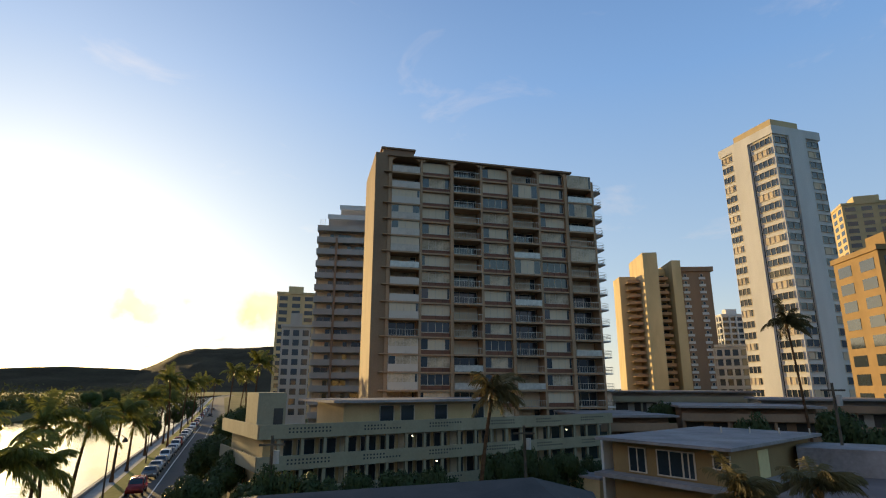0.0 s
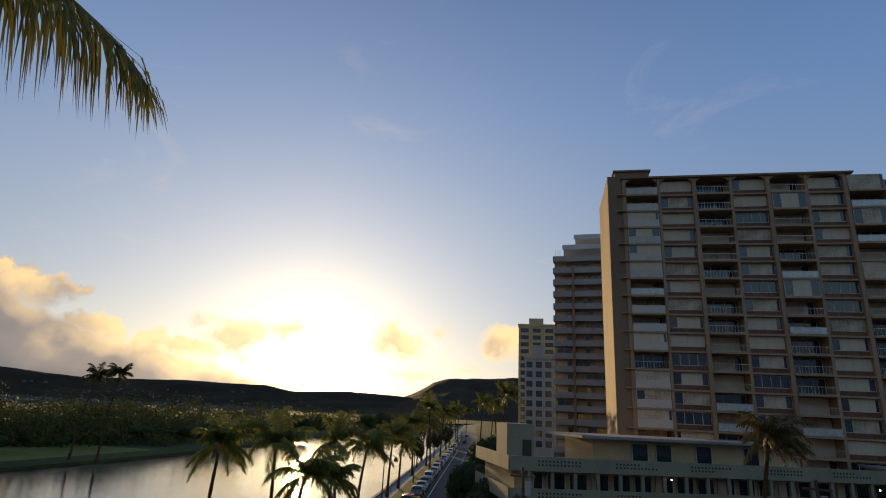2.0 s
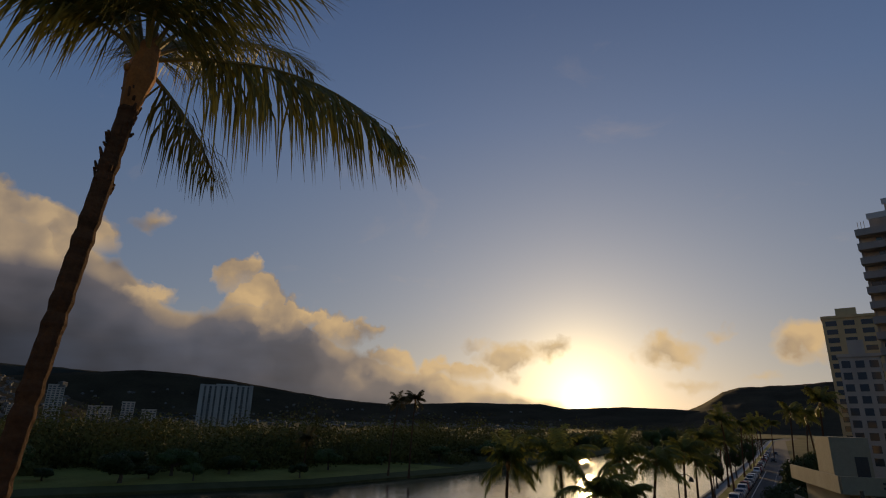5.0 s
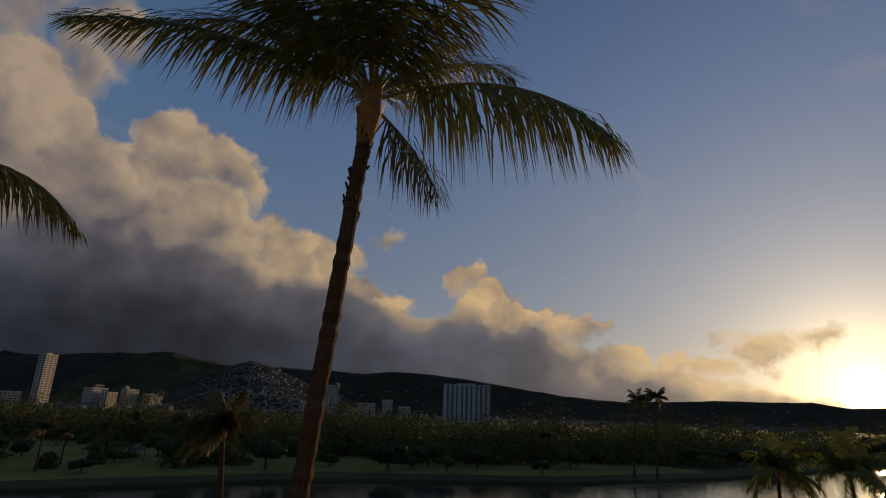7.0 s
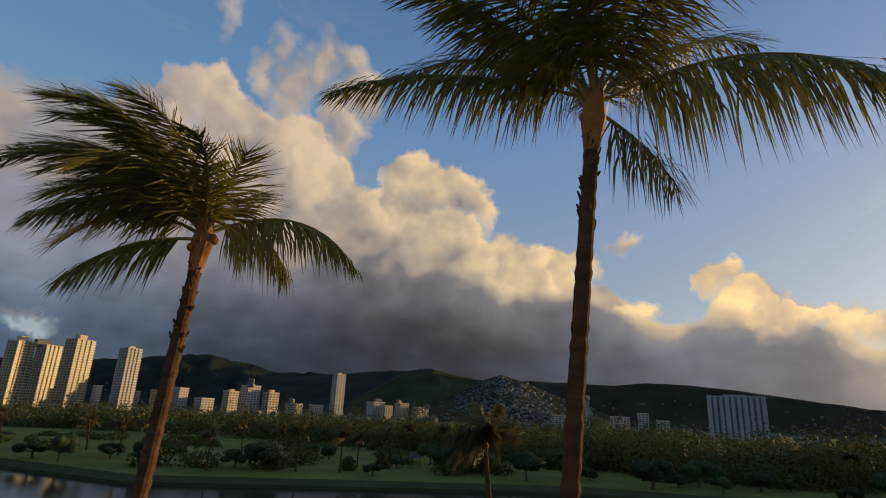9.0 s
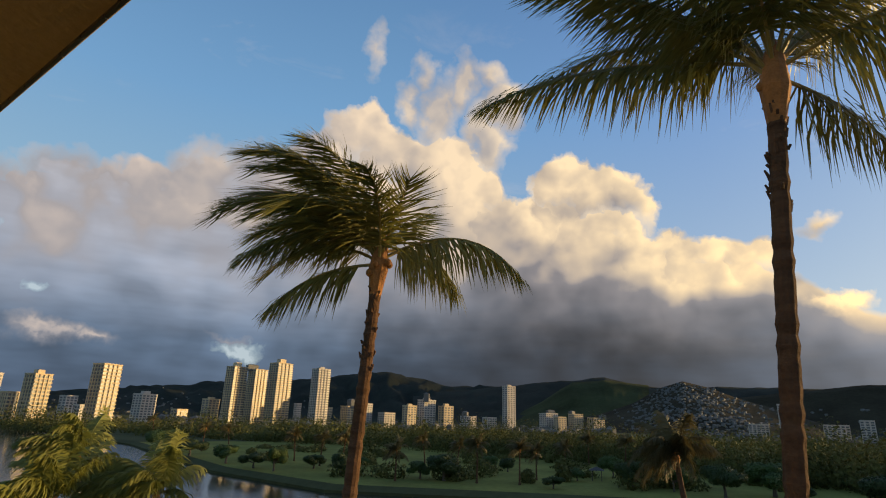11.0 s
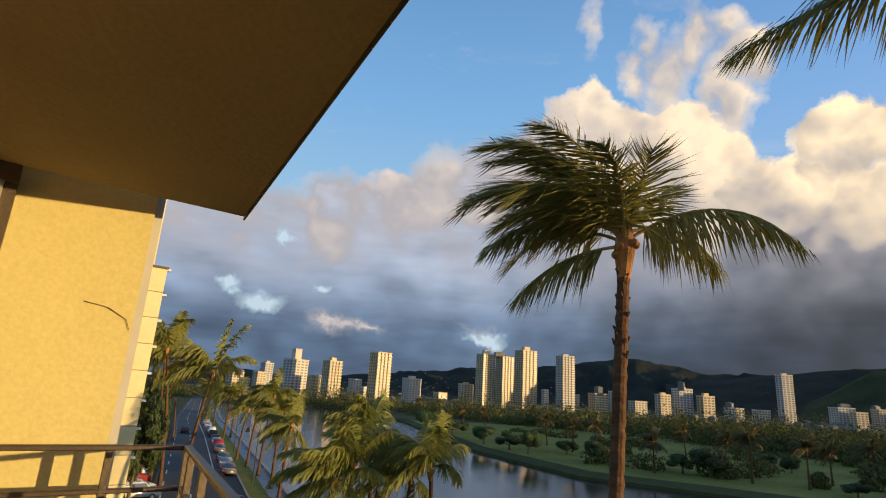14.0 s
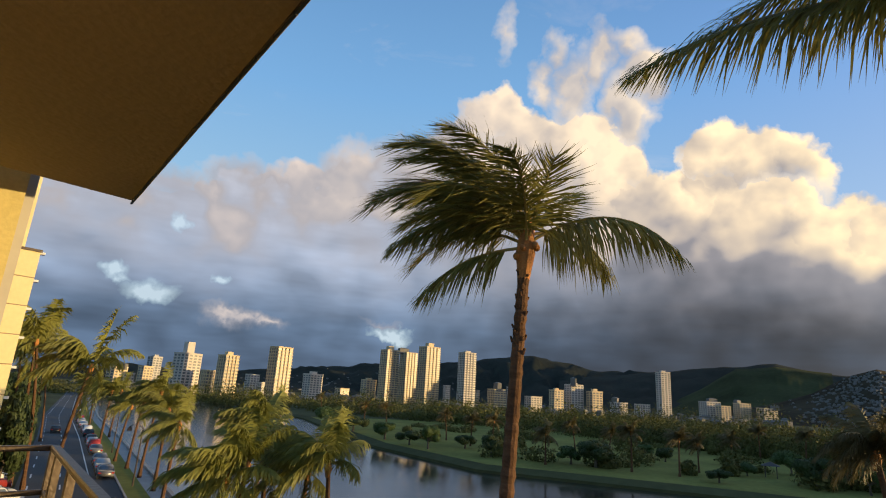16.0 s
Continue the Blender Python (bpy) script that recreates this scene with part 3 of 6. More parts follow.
hill("backdrop_ridge", [(22, 1.2), (29.8, 1.55), (34, 1.7), (39.4, 1.4), (42, 1.85), (50, 1.85), (57, 1.5), (63, 1.95), (68.3, 2.7), (75.8, 3.7), (80, 3.8), (86, 3.2), (92, 2.5)], 2600, 2050, M["hill"], "dark residential ridge sloping down to the sunset", 2, 0.6)
hill("backdrop_valley_ridge", [(70, 2.4), (83.2, 3.5), (90, 3.75), (96, 3.6), (101, 4.5), (107, 4.0), (114, 3.2), (120, 2.5)], 3600, 1900, M["hill_far"], "dark valley ridge under the cloud", 3)
hill("backdrop_suburb_hill", [(82, 0.3), (86, 1.5), (89.5, 2.7), (92, 3.7), (94, 4.2), (96, 3.6), (98.5, 2.2), (102, 1.0), (106, 0.3)], 1900, 1150, M["hill"], "hill covered with pale houses", 6, 0.5)
hill("backdrop_green_spur", [(97, 3.8), (101, 4.3), (104.1, 4.1), (107.0, 2.2), (110, 0.6)], 2500, 1700, M["hill_green"], "green spur at the valley's mouth", 7, 0.6)
hill("backdrop_mountains", [(96, 3.0), (104, 3.3), (111, 3.4), (116.6, 3.5), (119, 3.9), (122.3, 4.6), (125, 4.5), (129, 3.75), (134, 3.3), (139.7, 2.8), (146, 2.1), (150, 1.6), (156, 1.0), (161, 1.4), (165, 0.5), (175, 0.4)], 4200, 2500, M["hill_far"], "dark mountain range under low cloud", 4, 2.2)


# ---------------------------------------------------------------- the towers
def at_local(x, y, z, rz=0.0):
    return pose(x, y, z, 0, 0, rz)


def window_meshes(w, h, panes, depth=0.10, bar=0.09, cover=1):
    """Frame, glass and curtain of a window w x h, its lower left corner at the origin, facing -y."""
    f, g, c = bmesh.new(), bmesh.new(), bmesh.new()
    block(f, 0, w, -depth, 0.02, 0, bar)
    block(f, 0, w, -depth, 0.02, h - bar, h)
    for i in range(panes + 1):
        x = min(max(i * w / panes - bar / 2, 0), w - bar)
        block(f, x, x + bar, -depth * 0.9, 0.02, bar, h - bar)
    block(g, bar, w - bar, -0.045, -0.02, bar, h - bar)
    rng = random.Random(cover)
    pw = (w - 2 * bar) / panes
    i0 = rng.choice((0, 0, 0, 0, 0.4, 1, 1))
    i1 = rng.choice((panes, panes, panes, panes - 0.3, panes - 0.6, panes - 1))
    i1 = min(max(i1, i0 + 0.5), panes)
    i0 = min(i0, i1 - 0.4)
    steps = max(2, int((i1 - i0) * 4))
    for j in range(steps):
        x0, x1 = bar + pw * (i0 + (i1 - i0) * j / steps), bar + pw * (i0 + (i1 - i0) * (j + 1) / steps)
        y0, y1 = (-0.055, -0.062) if j % 2 else (-0.062, -0.055)
        quad(c, [(x0, y0, bar), (x1, y1, bar), (x1, y1, h - bar), (x0, y0, h - bar)])
    if not c.faces:
        quad(c, [(bar, -0.06, bar), (w - bar, -0.06, bar), (w - bar, -0.06, h - bar), (bar, -0.06, h - bar)])
    return mesh_of("window_frame", f, M["window_paint"]), mesh_of("pane", g, M["glass"]), mesh_of("curtain", c, M["curtain"])


def add_window(parent, ms, m, curtain=True):
    f = part("window", ms[0], None, parent, at=m)
    part("pane", ms[1], None, f)
    if curtain:
        part("curtain", ms[2], None, f)
    return f


def rail_mesh(w, h, glass=False):
    bm = bmesh.new()
    block(bm, 0, w, -0.03, 0.03, h - 0.06, h)
    block(bm, 0, w, -0.02, 0.02, 0.06, 0.10)
    if glass:
        block(bm, 0.05, w - 0.05, -0.01, 0.01, 0.12, h - 0.08)
    n = int(w / 0.42)
    for i in range(n + 1):
        x = i * (w - 0.03) / n
        block(bm, x, x + 0.03, -0.015, 0.015, 0.1, h - 0.06)
    return mesh_of("railing", bm, M["metal"])


def slab_tower():
    """The broad tower of balconies and window bays."""
    b, fl, bays, floors, top = 5.3, 2.72, 7, 17, 50.0
    W, D = b * bays, 15.0
    t = thing("apartment_tower", pose(-8.97, 87.0, 0, 0, 0, 14.0), "broad beige concrete apartment tower with balconies and curtained windows", "building", "apartment towers")
    bm = bmesh.new()
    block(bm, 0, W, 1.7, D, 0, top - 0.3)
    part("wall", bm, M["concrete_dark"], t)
    bm = bmesh.new()
    # the end face's shade is part of this wall's darker colour
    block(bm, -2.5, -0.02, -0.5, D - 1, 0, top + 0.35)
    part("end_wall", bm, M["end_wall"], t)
    bm = bmesh.new()
    block(bm, -0.5, b * 6 + 1.2, -1.1, D, top - 0.28, top)
    block(bm, b * 6 + 1.3, W + 0.4, -0.2, D, top - 1.5, top - 1.2)
    part("roof", bm, M["concrete_dark"], t)
    bm = bmesh.new()
    block(bm, -1.0, 4.4, 2, 9, top + 0.02, top + 2.2)
    block(bm, -1.3, 4.7, 1.7, 9.3, top + 2.22, top + 2.5)
    part("penthouse", bm, M["concrete_dark"], t)
    bm = bmesh.new()
    block(bm, W - 3.2, W - 0.2, 4, 9, top - 1.1, top + 0.9)
    part("stair_head", bm, M["grey_wall"], t)
    for i in range(bays + 1):
        bm = bmesh.new()
        w = 0.55 if i % 2 == 0 else 0.4
        block(bm, i * b - w / 2, i * b + w / 2, -0.75, 1.72, 0, top - 0.3 if i < 7 else top - 1.5)
        part("pillar", bm, M["concrete"], t)
    for i in range(6):
        for s, x in ((1, i * b + 0.27), (-1, (i + 1) * b - 0.27)):
            bm = bmesh.new()
            for k in range(4):
                block(bm, min(x, x + s * (0.75 - 0.18 * k)), max(x, x + s * (0.75 - 0.18 * k)), -0.72, -0.4, top - 0.42 - 0.13 * k, top - 0.30 - 0.13 * k)
            part("arch_corner", bm, M["concrete"], t)
    slab = bmesh.new()
    block(slab, 0.26, b - 0.26, -1.05, 1.72, -0.26, 0.0)
    slab = mesh_of("balcony", slab, M["concrete"])
    low = bmesh.new()
    block(low, 0.22, b - 0.22, -0.62, 1.72, -0.26, 0.0)
    low = mesh_of("floor_slab", low, M["concrete"])
    spandrel = bmesh.new()
    for i in range(4):
        block(spandrel, 0.3 + i * 1.18, 0.3 + i * 1.18 + 1.12, -0.12, 0.0, 0.05, 0.62)
    spandrel = mesh_of("spandrel", spandrel, M["spandrel"])
    screen = bmesh.new()
    block(screen, 0.3, b - 0.3, -0.98, -0.93, 0.02, 1.15)
    for i in range(5):
        block(screen, 0.3 + i * (b - 0.65) / 4, 0.35 + i * (b - 0.65) / 4, -1.0, -0.9, 0.02, 1.2)
    screen = mesh_of("parapet_panel", screen, M["screen_panel"])
    wins = [window_meshes(b - 0.5, 1.75, 4, cover=k) for k in range(10)]
    doors = [window_meshes(b - 0.7, 2.35, 3, cover=k) for k in range(10, 16)]
    enclosures = [window_meshes(b - 0.6, 2.42, 4, cover=k) for k in range(20, 24)]
    rail, rail_g = rail_mesh(b - 0.56, 1.05), rail_mesh(b - 0.56, 1.05, True)
    rng = random.Random(5)
    for k in range(1, floors + 1):
        z = top - 0.3 - fl * k
        for i in range(bays):
            x = i * b
            if i == 6 and k == 0:
                continue
            if i % 2:
                part("floor_slab", low, None, t, at=at_local(x, 0, z))
                part("spandrel", spandrel, None, t, at=at_local(x, 0, z))
                add_window(t, rng.choice(wins), at_local(x + 0.25, 0.0, z + 0.66), rng.random() < 0.93)
            else:
                s = part("balcony", slab, None, t, at=at_local(x, 0, z))
                style = rng.random()
                if i == 0 and style < 0.75:
                    part("parapet_panel", screen, None, s)
                    add_window(t, rng.choice(enclosures), at_local(x + 0.3, -0.75 if style < 0.4 else 1.6, z + 0.02))
                elif style < 0.18:
                    add_window(t, rng.choice(enclosures), at_local(x + 0.3, -0.8, z + 0.02))
                else:
                    part("railing", rail if style < 0.9 else rail_g, None, s, at=at_local(0.28, -0.95, 0))
                    add_window(t, rng.choice(doors), at_local(x + 0.35, 1.66, z + 0.02), rng.random() < 0.6)
    # balconies round the far corner and the narrow one at the near corner
    side = bmesh.new()
    plan = [(0, -0.6), (1.2, -0.6), (1.9, 0.2), (1.9, 4.2), (0, 4.2)]
    prism(side, plan, -0.2, 0.0)
    side = mesh_of("side_balcony", side, M["white_wall"])
    srail = bmesh.new()
    for z0, z1 in ((0.5, 0.56), (0.98, 1.04)):
        block(srail, 0, 1.2, -0.6, -0.55, z0, z1)
        block(srail, 1.85, 1.9, 0.2, 4.2, z0, z1)
    for i in range(9):
        block(srail, 1.86, 1.89, 0.2 + i * 0.48, 0.23 + i * 0.48, 0, 1.0)
    srail = mesh_of("railing", srail, M["metal"])
    thin = bmesh.new()
    block(thin, -1.1, 0.25, -1.2, -0.45, -0.15, 0.0)
    thin = mesh_of("corner_ledge", thin, M["concrete"])
    for k in range(1, floors + 1):
        z = top - 0.3 - fl * k
        s = part("side_balcony", side, None, t, at=at_local(W + 0.3, 0, z))
        part("railing", srail, None, s)
        part("corner_ledge", thin, None, t, at=at_local(0, 0, z))
    return t


def banded_tower():
    """White parapet bands with deep shaded balconies, stepped at the top."""
    W, D, fl, top = 24.0, 14.0, 2.76, EYE_Z + 36.3
    p = spot(13.35, 125)
    t = thing("balcony_tower", pose(p.x, p.y, 0, 0, 0, 8.0), "grey apartment tower with white parapet bands and stepped roof", "building", "apartment towers")
    bm = bmesh.new()
    block(bm, 0.2, W, 1.9, D, 0, top - 0.3)
    block(bm, 2.3, W, 1.9, D, top, top + 2.5)
    block(bm, 5.0, W, 2.5, D, top + 2.5, top + 4.7)
    part("wall", bm, M["grey_wall"], t)
    for x in (4.2, 16.3):
        bm = bmesh.new()
        block(bm, x, x + 0.5, -0.08, 1.95, 0, top - 3)
        part("fin", bm, M["concrete_dark"], t)
    band = bmesh.new()
    block(band, 0, W, -0.02, 0.14, -0.25, 1.02)
    block(band, 0, W, 0.14, 1.95, -0.25, -0.05)
    band = mesh_of("parapet", band, M["grey_wall"])
    door = window_meshes(3.2, 2.2, 2)
    for k in range(16):
        z = top - 1.1 - fl * k
        part("parapet", band, None, t, at=at_local(0, 0, z))
        if k:
            for j in range(6):
                add_window(t, door, at_local(0.6 + j * 4.0, 1.88, z + 0.0), (k * 5 + j * 3) % 4 > 0)
    bm = bmesh.new()
    block(bm, 2.2, W, -0.02, 0.2, top + 1.5, top + 2.6)
    block(bm, 4.8, W, 0.4, 0.7, top + 4.0, top + 5.1)
    part("roof_parapet", bm, M["white_wall"], t)
    bm = bmesh.new()
    for x in (0.4, 0.9, 1.4):
        tube(bm, [(x, 3, top), (x, 3, top + 2.2)], 0.05, 6)
    part("aerial", bm, M["metal"], t)


def fin_tower():
    """The tall white tower of window columns between blank ribs."""
    c = spot(-33.0, 150)
    H, fl = EYE_Z + 62.8, 2.78
    w1, w2 = 16.5, 15.0
    phi = radians(40)
    u = way(-33.0)
    left = way(57.0)
    a = (left * math.cos(phi) + u * math.sin(phi)).normalized()
    rz = math.degrees(math.atan2(-a.y, -a.x))
    # local frame: origin at the near corner, -x along the shaded face, +y along the other
    t = thing("window_tower", pose(c.x, c.y, 0, 0, 0, rz), "tall white apartment tower with window columns between blank ribs", "building", "apartment towers")
    bm = bmesh.new()
    block(bm, -w1, 0, 0, w2, 0, H)
    part("wall", bm, M["white_wall"], t)
    bm = bmesh.new()
    block(bm, -w1 - 0.4, 0.4, -0.4, w2 + 0.4, H - 1.5, H + 0.7)
    part("roof", bm, M["white_wall"], t)
    bm = bmesh.new()
    block(bm, -w1 + 2, -2.5, 3, w2 - 3, H + 0.72, H + 4.2)
    part("penthouse", bm, M["tan_wall"], t)
    ribs = bmesh.new()
    for x0, x1 in ((-12.2, -7.2),):
        block(ribs, x0, x1, -0.5, 0.02, 3, H - 1.5)
    for y0, y1 in ((4.8, 10.2),):
        block(ribs, -0.02, 0.5, y0, y1, 3, H - 1.5)
    part("rib", ribs, M["white_wall"], t)
    seam = bmesh.new()
    for x in (-12.5, -7.0):
        block(seam, x, x + 0.25, -0.03, 0.02, 4, H - 2)
    for y in (4.5, 10.3):
        block(seam, -0.02, 0.03, y, y + 0.25, 4, H - 2)
    part("shadow_joint", seam, M["dark_room"], t)
    wa = window_meshes(3.7, 1.75, 3, 0.2)
    wb = window_meshes(5.8, 1.75, 4, 0.2)
    wc = window_meshes(3.9, 1.75, 2, 0.2)
    lamp = bmesh.new()
    for k in range(24):
        z = H - 1.5 - fl * (k + 1) + 0.5
        add_window(t, wa, at_local(-16.3, -0.02, z), k % 3 == 0)
        add_window(t, wb, at_local(-6.5, -0.02, z), k % 4 == 1)
        for y in (0.4, 10.8):
            add_window(t, wc, at_local(0.02, y, z, 90), k % 3 == 1)


def stepped_tower():
    """Tan tower in three upright slabs with balconies between."""
    c = spot(-18.4, 222)
    t = thing("slab_tower", pose(c.x, c.y, 0, 0, 0, -4.0), "tan concrete tower of upright slabs with stacked balconies", "building", "apartment towers")
    fl, Z = 2.75, EYE_Z
    bm = bmesh.new()
    bm.free()
    for x0, x1, y0, h in ((0.0, 6.2, 6, 43), (7.0, 12.4, -4, 50.5), (12.5, 18.0, 5.5, 46), (18.1, 21.4, -2.5, 47.6)):
        bm = bmesh.new()
        block(bm, x0, x1, y0, 16, 0, Z + h)
        part("wall", bm, M["tan_wall"], t)
    bm = bmesh.new()
    block(bm, 21.6, 34.0, 2.0, 26, 0, Z + 44)
    part("wing", bm, M["concrete_dark"], t)
    bm = bmesh.new()
    block(bm, 20.8, 35.0, 1.2, 27, Z + 44.02, Z + 45.8)
    part("roof", bm, M["concrete_dark"], t)
    bal = bmesh.new()
    block(bal, 0, 5.0, 0, 5.5, -0.2, 0)
    block(bal, 0, 5.0, 0, 0.12, 0, 1.0)
    bal = mesh_of("balcony", bal, M["concrete"])
    win = window_meshes(1.1, 1.2, 1, 0.2)
    dk = bmesh.new()
    block(dk, 0, 4.9, -0.02, 0.0, 0.1, 2.3)
    dk = mesh_of("balcony_door", dk, M["glass"])
    ledge = bmesh.new()
    block(ledge, 0, 2.4, -0.35, 0, 0, 0.9)
    ledge = mesh_of("window_box", ledge, M["white_wall"])
    for k in range(17):
        z = Z + 42.5 - fl * (k + 0.6)
        o = part("balcony", bal, None, t, at=at_local(12.45, 0.8, z))
        part("balcony_door", dk, None, t, at=at_local(12.5, 5.48, z))
        o = part("balcony", bal, None, t, at=at_local(2.0, 1.2, z - 1) @ Matrix.Diagonal((0.96, 0.85, 1, 1)))
        for x in (23.2, 29.4):
            part("window_box", ledge, None, t, at=at_local(x, 1.98, z))
            add_window(t, win, at_local(x + 0.6, 1.98, z + 0.95), False)


def far_tower(az0, az1, el, r, mat, label, floors=None, style="grid", depth=None, turn=0.0, cap=0.0, name="far_tower"):
    """A tower further off, between two bearings and up to an elevation."""
    c = spot((az0 + az1) / 2, r)
    w = abs(az1 - az0) * math.pi / 180 * r
    h = EYE_Z + r * math.tan(radians(el))
    if az0 > 100:
        turn, depth = 38.0, w * 0.62
        w = w * 0.80
    floors = floors or max(4, int(h / 2.85))
    fl = h / floors
    d = depth or w * 0.8
    if turn:
        c = c - (pose(0, 0, 0, 0, 0, (az0 + az1) / 2 + turn) @ Vector((0, d / 2, 0)))
    t = thing(name, pose(c.x, c.y, 0, 0, 0, (az0 + az1) / 2 + turn), label, "building", "far towers")
    bm = bmesh.new()
    block(bm, -w / 2, w / 2, 0, d, 0, h)
    part("wall", bm, mat, t)
    bm = bmesh.new()
    block(bm, -w / 2 - 0.3, w / 2 + 0.3, -0.3, d + 0.3, h + 0.02, h + 0.9)
    part("roof", bm, mat, t)
    if cap:
        bm = bmesh.new()
        block(bm, -w * 0.22, w * 0.18, d * 0.3, d * 0.7, h + 0.92, h + 0.92 + cap)
        part("penthouse", bm, mat, t)
    glass, bands = bmesh.new(), bmesh.new()
    bays = max(3, int(w / 4.5))
    for k in range(1, floors):
        z = h - fl * (k + 0.15)
        if style == "bands":
            block(bands, -w / 2 - 0.15, w / 2 + 0.15, -0.9, 0.02, z - 0.2, z + 0.75)
            block(glass, -w / 2 + 0.4, w / 2 - 0.4, -0.05, 0.02, z + 0.8, z + fl - 0.35)
            block(bands, w / 2 - 0.02, w / 2 + 0.6, 0.5, d - 0.5, z - 0.2, z + 0.7)
            block(bands, -w / 2 - 0.6, -w / 2 + 0.02, 0.5, d - 0.5, z - 0.2, z + 0.7)
            for s in (-1, 1):
                block(glass, s * w / 2 - 0.05, s * w / 2 + 0.05, 0.9, d - 0.9, z + 0.8, z + fl - 0.35)
        elif style == "ribs":
            block(glass, -w / 2 + 1.2, w / 2 - 1.2, -0.06, 0.02, z + 0.25, z + fl - 0.1)
        else:
            for i in range(bays):
                x = -w / 2 + w * (i + 0.18) / bays
                block(glass, x, x + w / bays * 0.64, -0.06, 0.02, z + 0.7, z + fl - 0.5)
            nb = max(2, int(d / 4.5))
            for i in range(nb):
                y = d * (i + 0.2) / nb
                for s in (-1, 1):
                    block(glass, s * w / 2 - 0.06, s * w / 2 + 0.06, y, y + d / nb * 0.6, z + 0.7, z + fl - 0.5)
    if style == "bands":
        for i in range(1, 4):
            x = -w / 2 + w * i / 4
            block(bands, x - 0.35, x + 0.35, -1.05, 0.0, 0, h - 0.1)
            for s in (-1, 1):
                y = d * i / 4
                block(bands, s * (w / 2 + 0.37) - 0.37, s * (w / 2 + 0.37) + 0.37, y - 0.4, y + 0.4, 0, h - 0.1)
    elif style == "ribs":
        for i in range(10):
            x = -w / 2 + 1.0 + (w - 2.0) * i / 9
            k = 3.4 if i % 3 else 4.6
            block(bands, x - k / 2, x + k / 2, -1.5, 0.0, 0, h - (0.0 if i % 3 else -1.2))
    o = part("window_grid", glass, M["far_glass"] if r > 500 else M["glass"], t)
    o["kind"] = "stuff"
    if style == "bands":
        part("balcony_banding", bands, mat, t)["kind"] = "stuff"
    elif style == "ribs":
        part("upright_ribs", bands, mat, t)["kind"] = "stuff"
    else:
        bands.free()
    return t


slab_tower()
banded_tower()
fin_tower()
stepped_tower()
far_tower(16.9, 13.2, 9.05, 230, M["tan_wall"], "tan apartment tower with small windows behind the palms", cap=3)
far_tower(16.25, 13.45, 5.8, 190, M["grey_wall"], "white mid-rise apartment block with grouped windows", cap=4)
far_tower(-36.9, -43.5, 10.2, 118, M["ochre"], "ochre apartment block glowing in low sunlight", style="grid", cap=3, turn=34.0, depth=12)
far_tower(-36.6, -41.2, 14.4, 270, M["tan_wall"], "tan gridded apartment tower with roof frame", cap=4, turn=20.0)
far_tower(-26.4, -28.8, 6.3, 330, M["white_wall"], "pale banded apartment block behind towers", style="bands", cap=3, turn=25.0)
far_tower(-26.0, -28.6, 3.6, 200, M["grey_wall"], "grey banded mid-rise block between towers", style="bands")

far_tower(74.8, 70.3, 2.75, 720, M["grey_wall"], "wide pale hillside tower with upright ribs", style="ribs", depth=16, cap=1.5)
far_tower(86.6, 85.4, 2.2, 900, M["far_white"], "white apartment tower at the hill's foot", depth=18)
far_tower(111.0, 109.7, 3.5, 900, M["far_white"], "slender pale tower standing alone before the mountains", cap=2)
far_tower(138.2, 136.3, 4.35, 760, M["far_tan"], "tall tan twin tower with balcony bands", style="bands", depth=24, cap=5)
far_tower(136.2, 134.4, 4.2, 800, M["far_tan"], "tan linking tower between twins", style="bands", depth=24)
far_tower(134.3, 132.1, 4.9, 760, M["far_tan"], "tall tan twin tower with balcony bands", style="bands", depth=24, cap=5)
far_tower(130.2, 128.4, 4.55, 720, M["far_white"], "slender white tower with horizontal bands", style="bands", cap=2)
far_tower(157.5, 155.1, 2.6, 620, M["far_white"], "white stepped tower beside the canal", cap=11)
far_tower(155.0, 153.6, 1.2, 600, M["far_tan"], "tan mid-rise block in sunlight", style="bands")
far_tower(153.7, 151.8, 2.7, 560, M["far_tan"], "golden glazed tower reflecting the sunset", style="bands", cap=3)
far_tower(149.1, 146.9, 3.85, 560, M["far_tan"], "tan banded tower standing by the park", style="bands", depth=20)
far_tower(145.6, 143.7, 1.5, 760, M["far_white"], "white gridded mid-rise tower", cap=3)
far_tower(159.6, 158.4, 2.1, 800, M["grey_wall"], "grey glazed tower with flat cap", cap=2)
far_tower(139.9, 138.4, 1.3, 820, M["far_tan"], "short tan tower beside the twins", cap=2)
far_tower(127.1, 125.3, 1.1, 760, M["far_tan"], "tan mid-rise block with banded floors", style="bands")
far_tower(125.2, 124.0, 1.4, 800, M["far_white"], "white tower partly behind a palm")
far_tower(123.4, 121.7, 0.6, 800, M["far_white"], "white mid-rise block with grouped windows")
far_tower(121.0, 119.6, 1.35, 760, M["far_tan"], "gold-lit glazed tower facing the sunset", cap=2)
far_tower(119.5, 117.7, 1.95, 780, M["far_white"], "white tower with sunlit edge", cap=2)
far_tower(117.4, 115.9, 1.4, 780, M["far_tan"], "tan squat tower with recessed bays", cap=3)


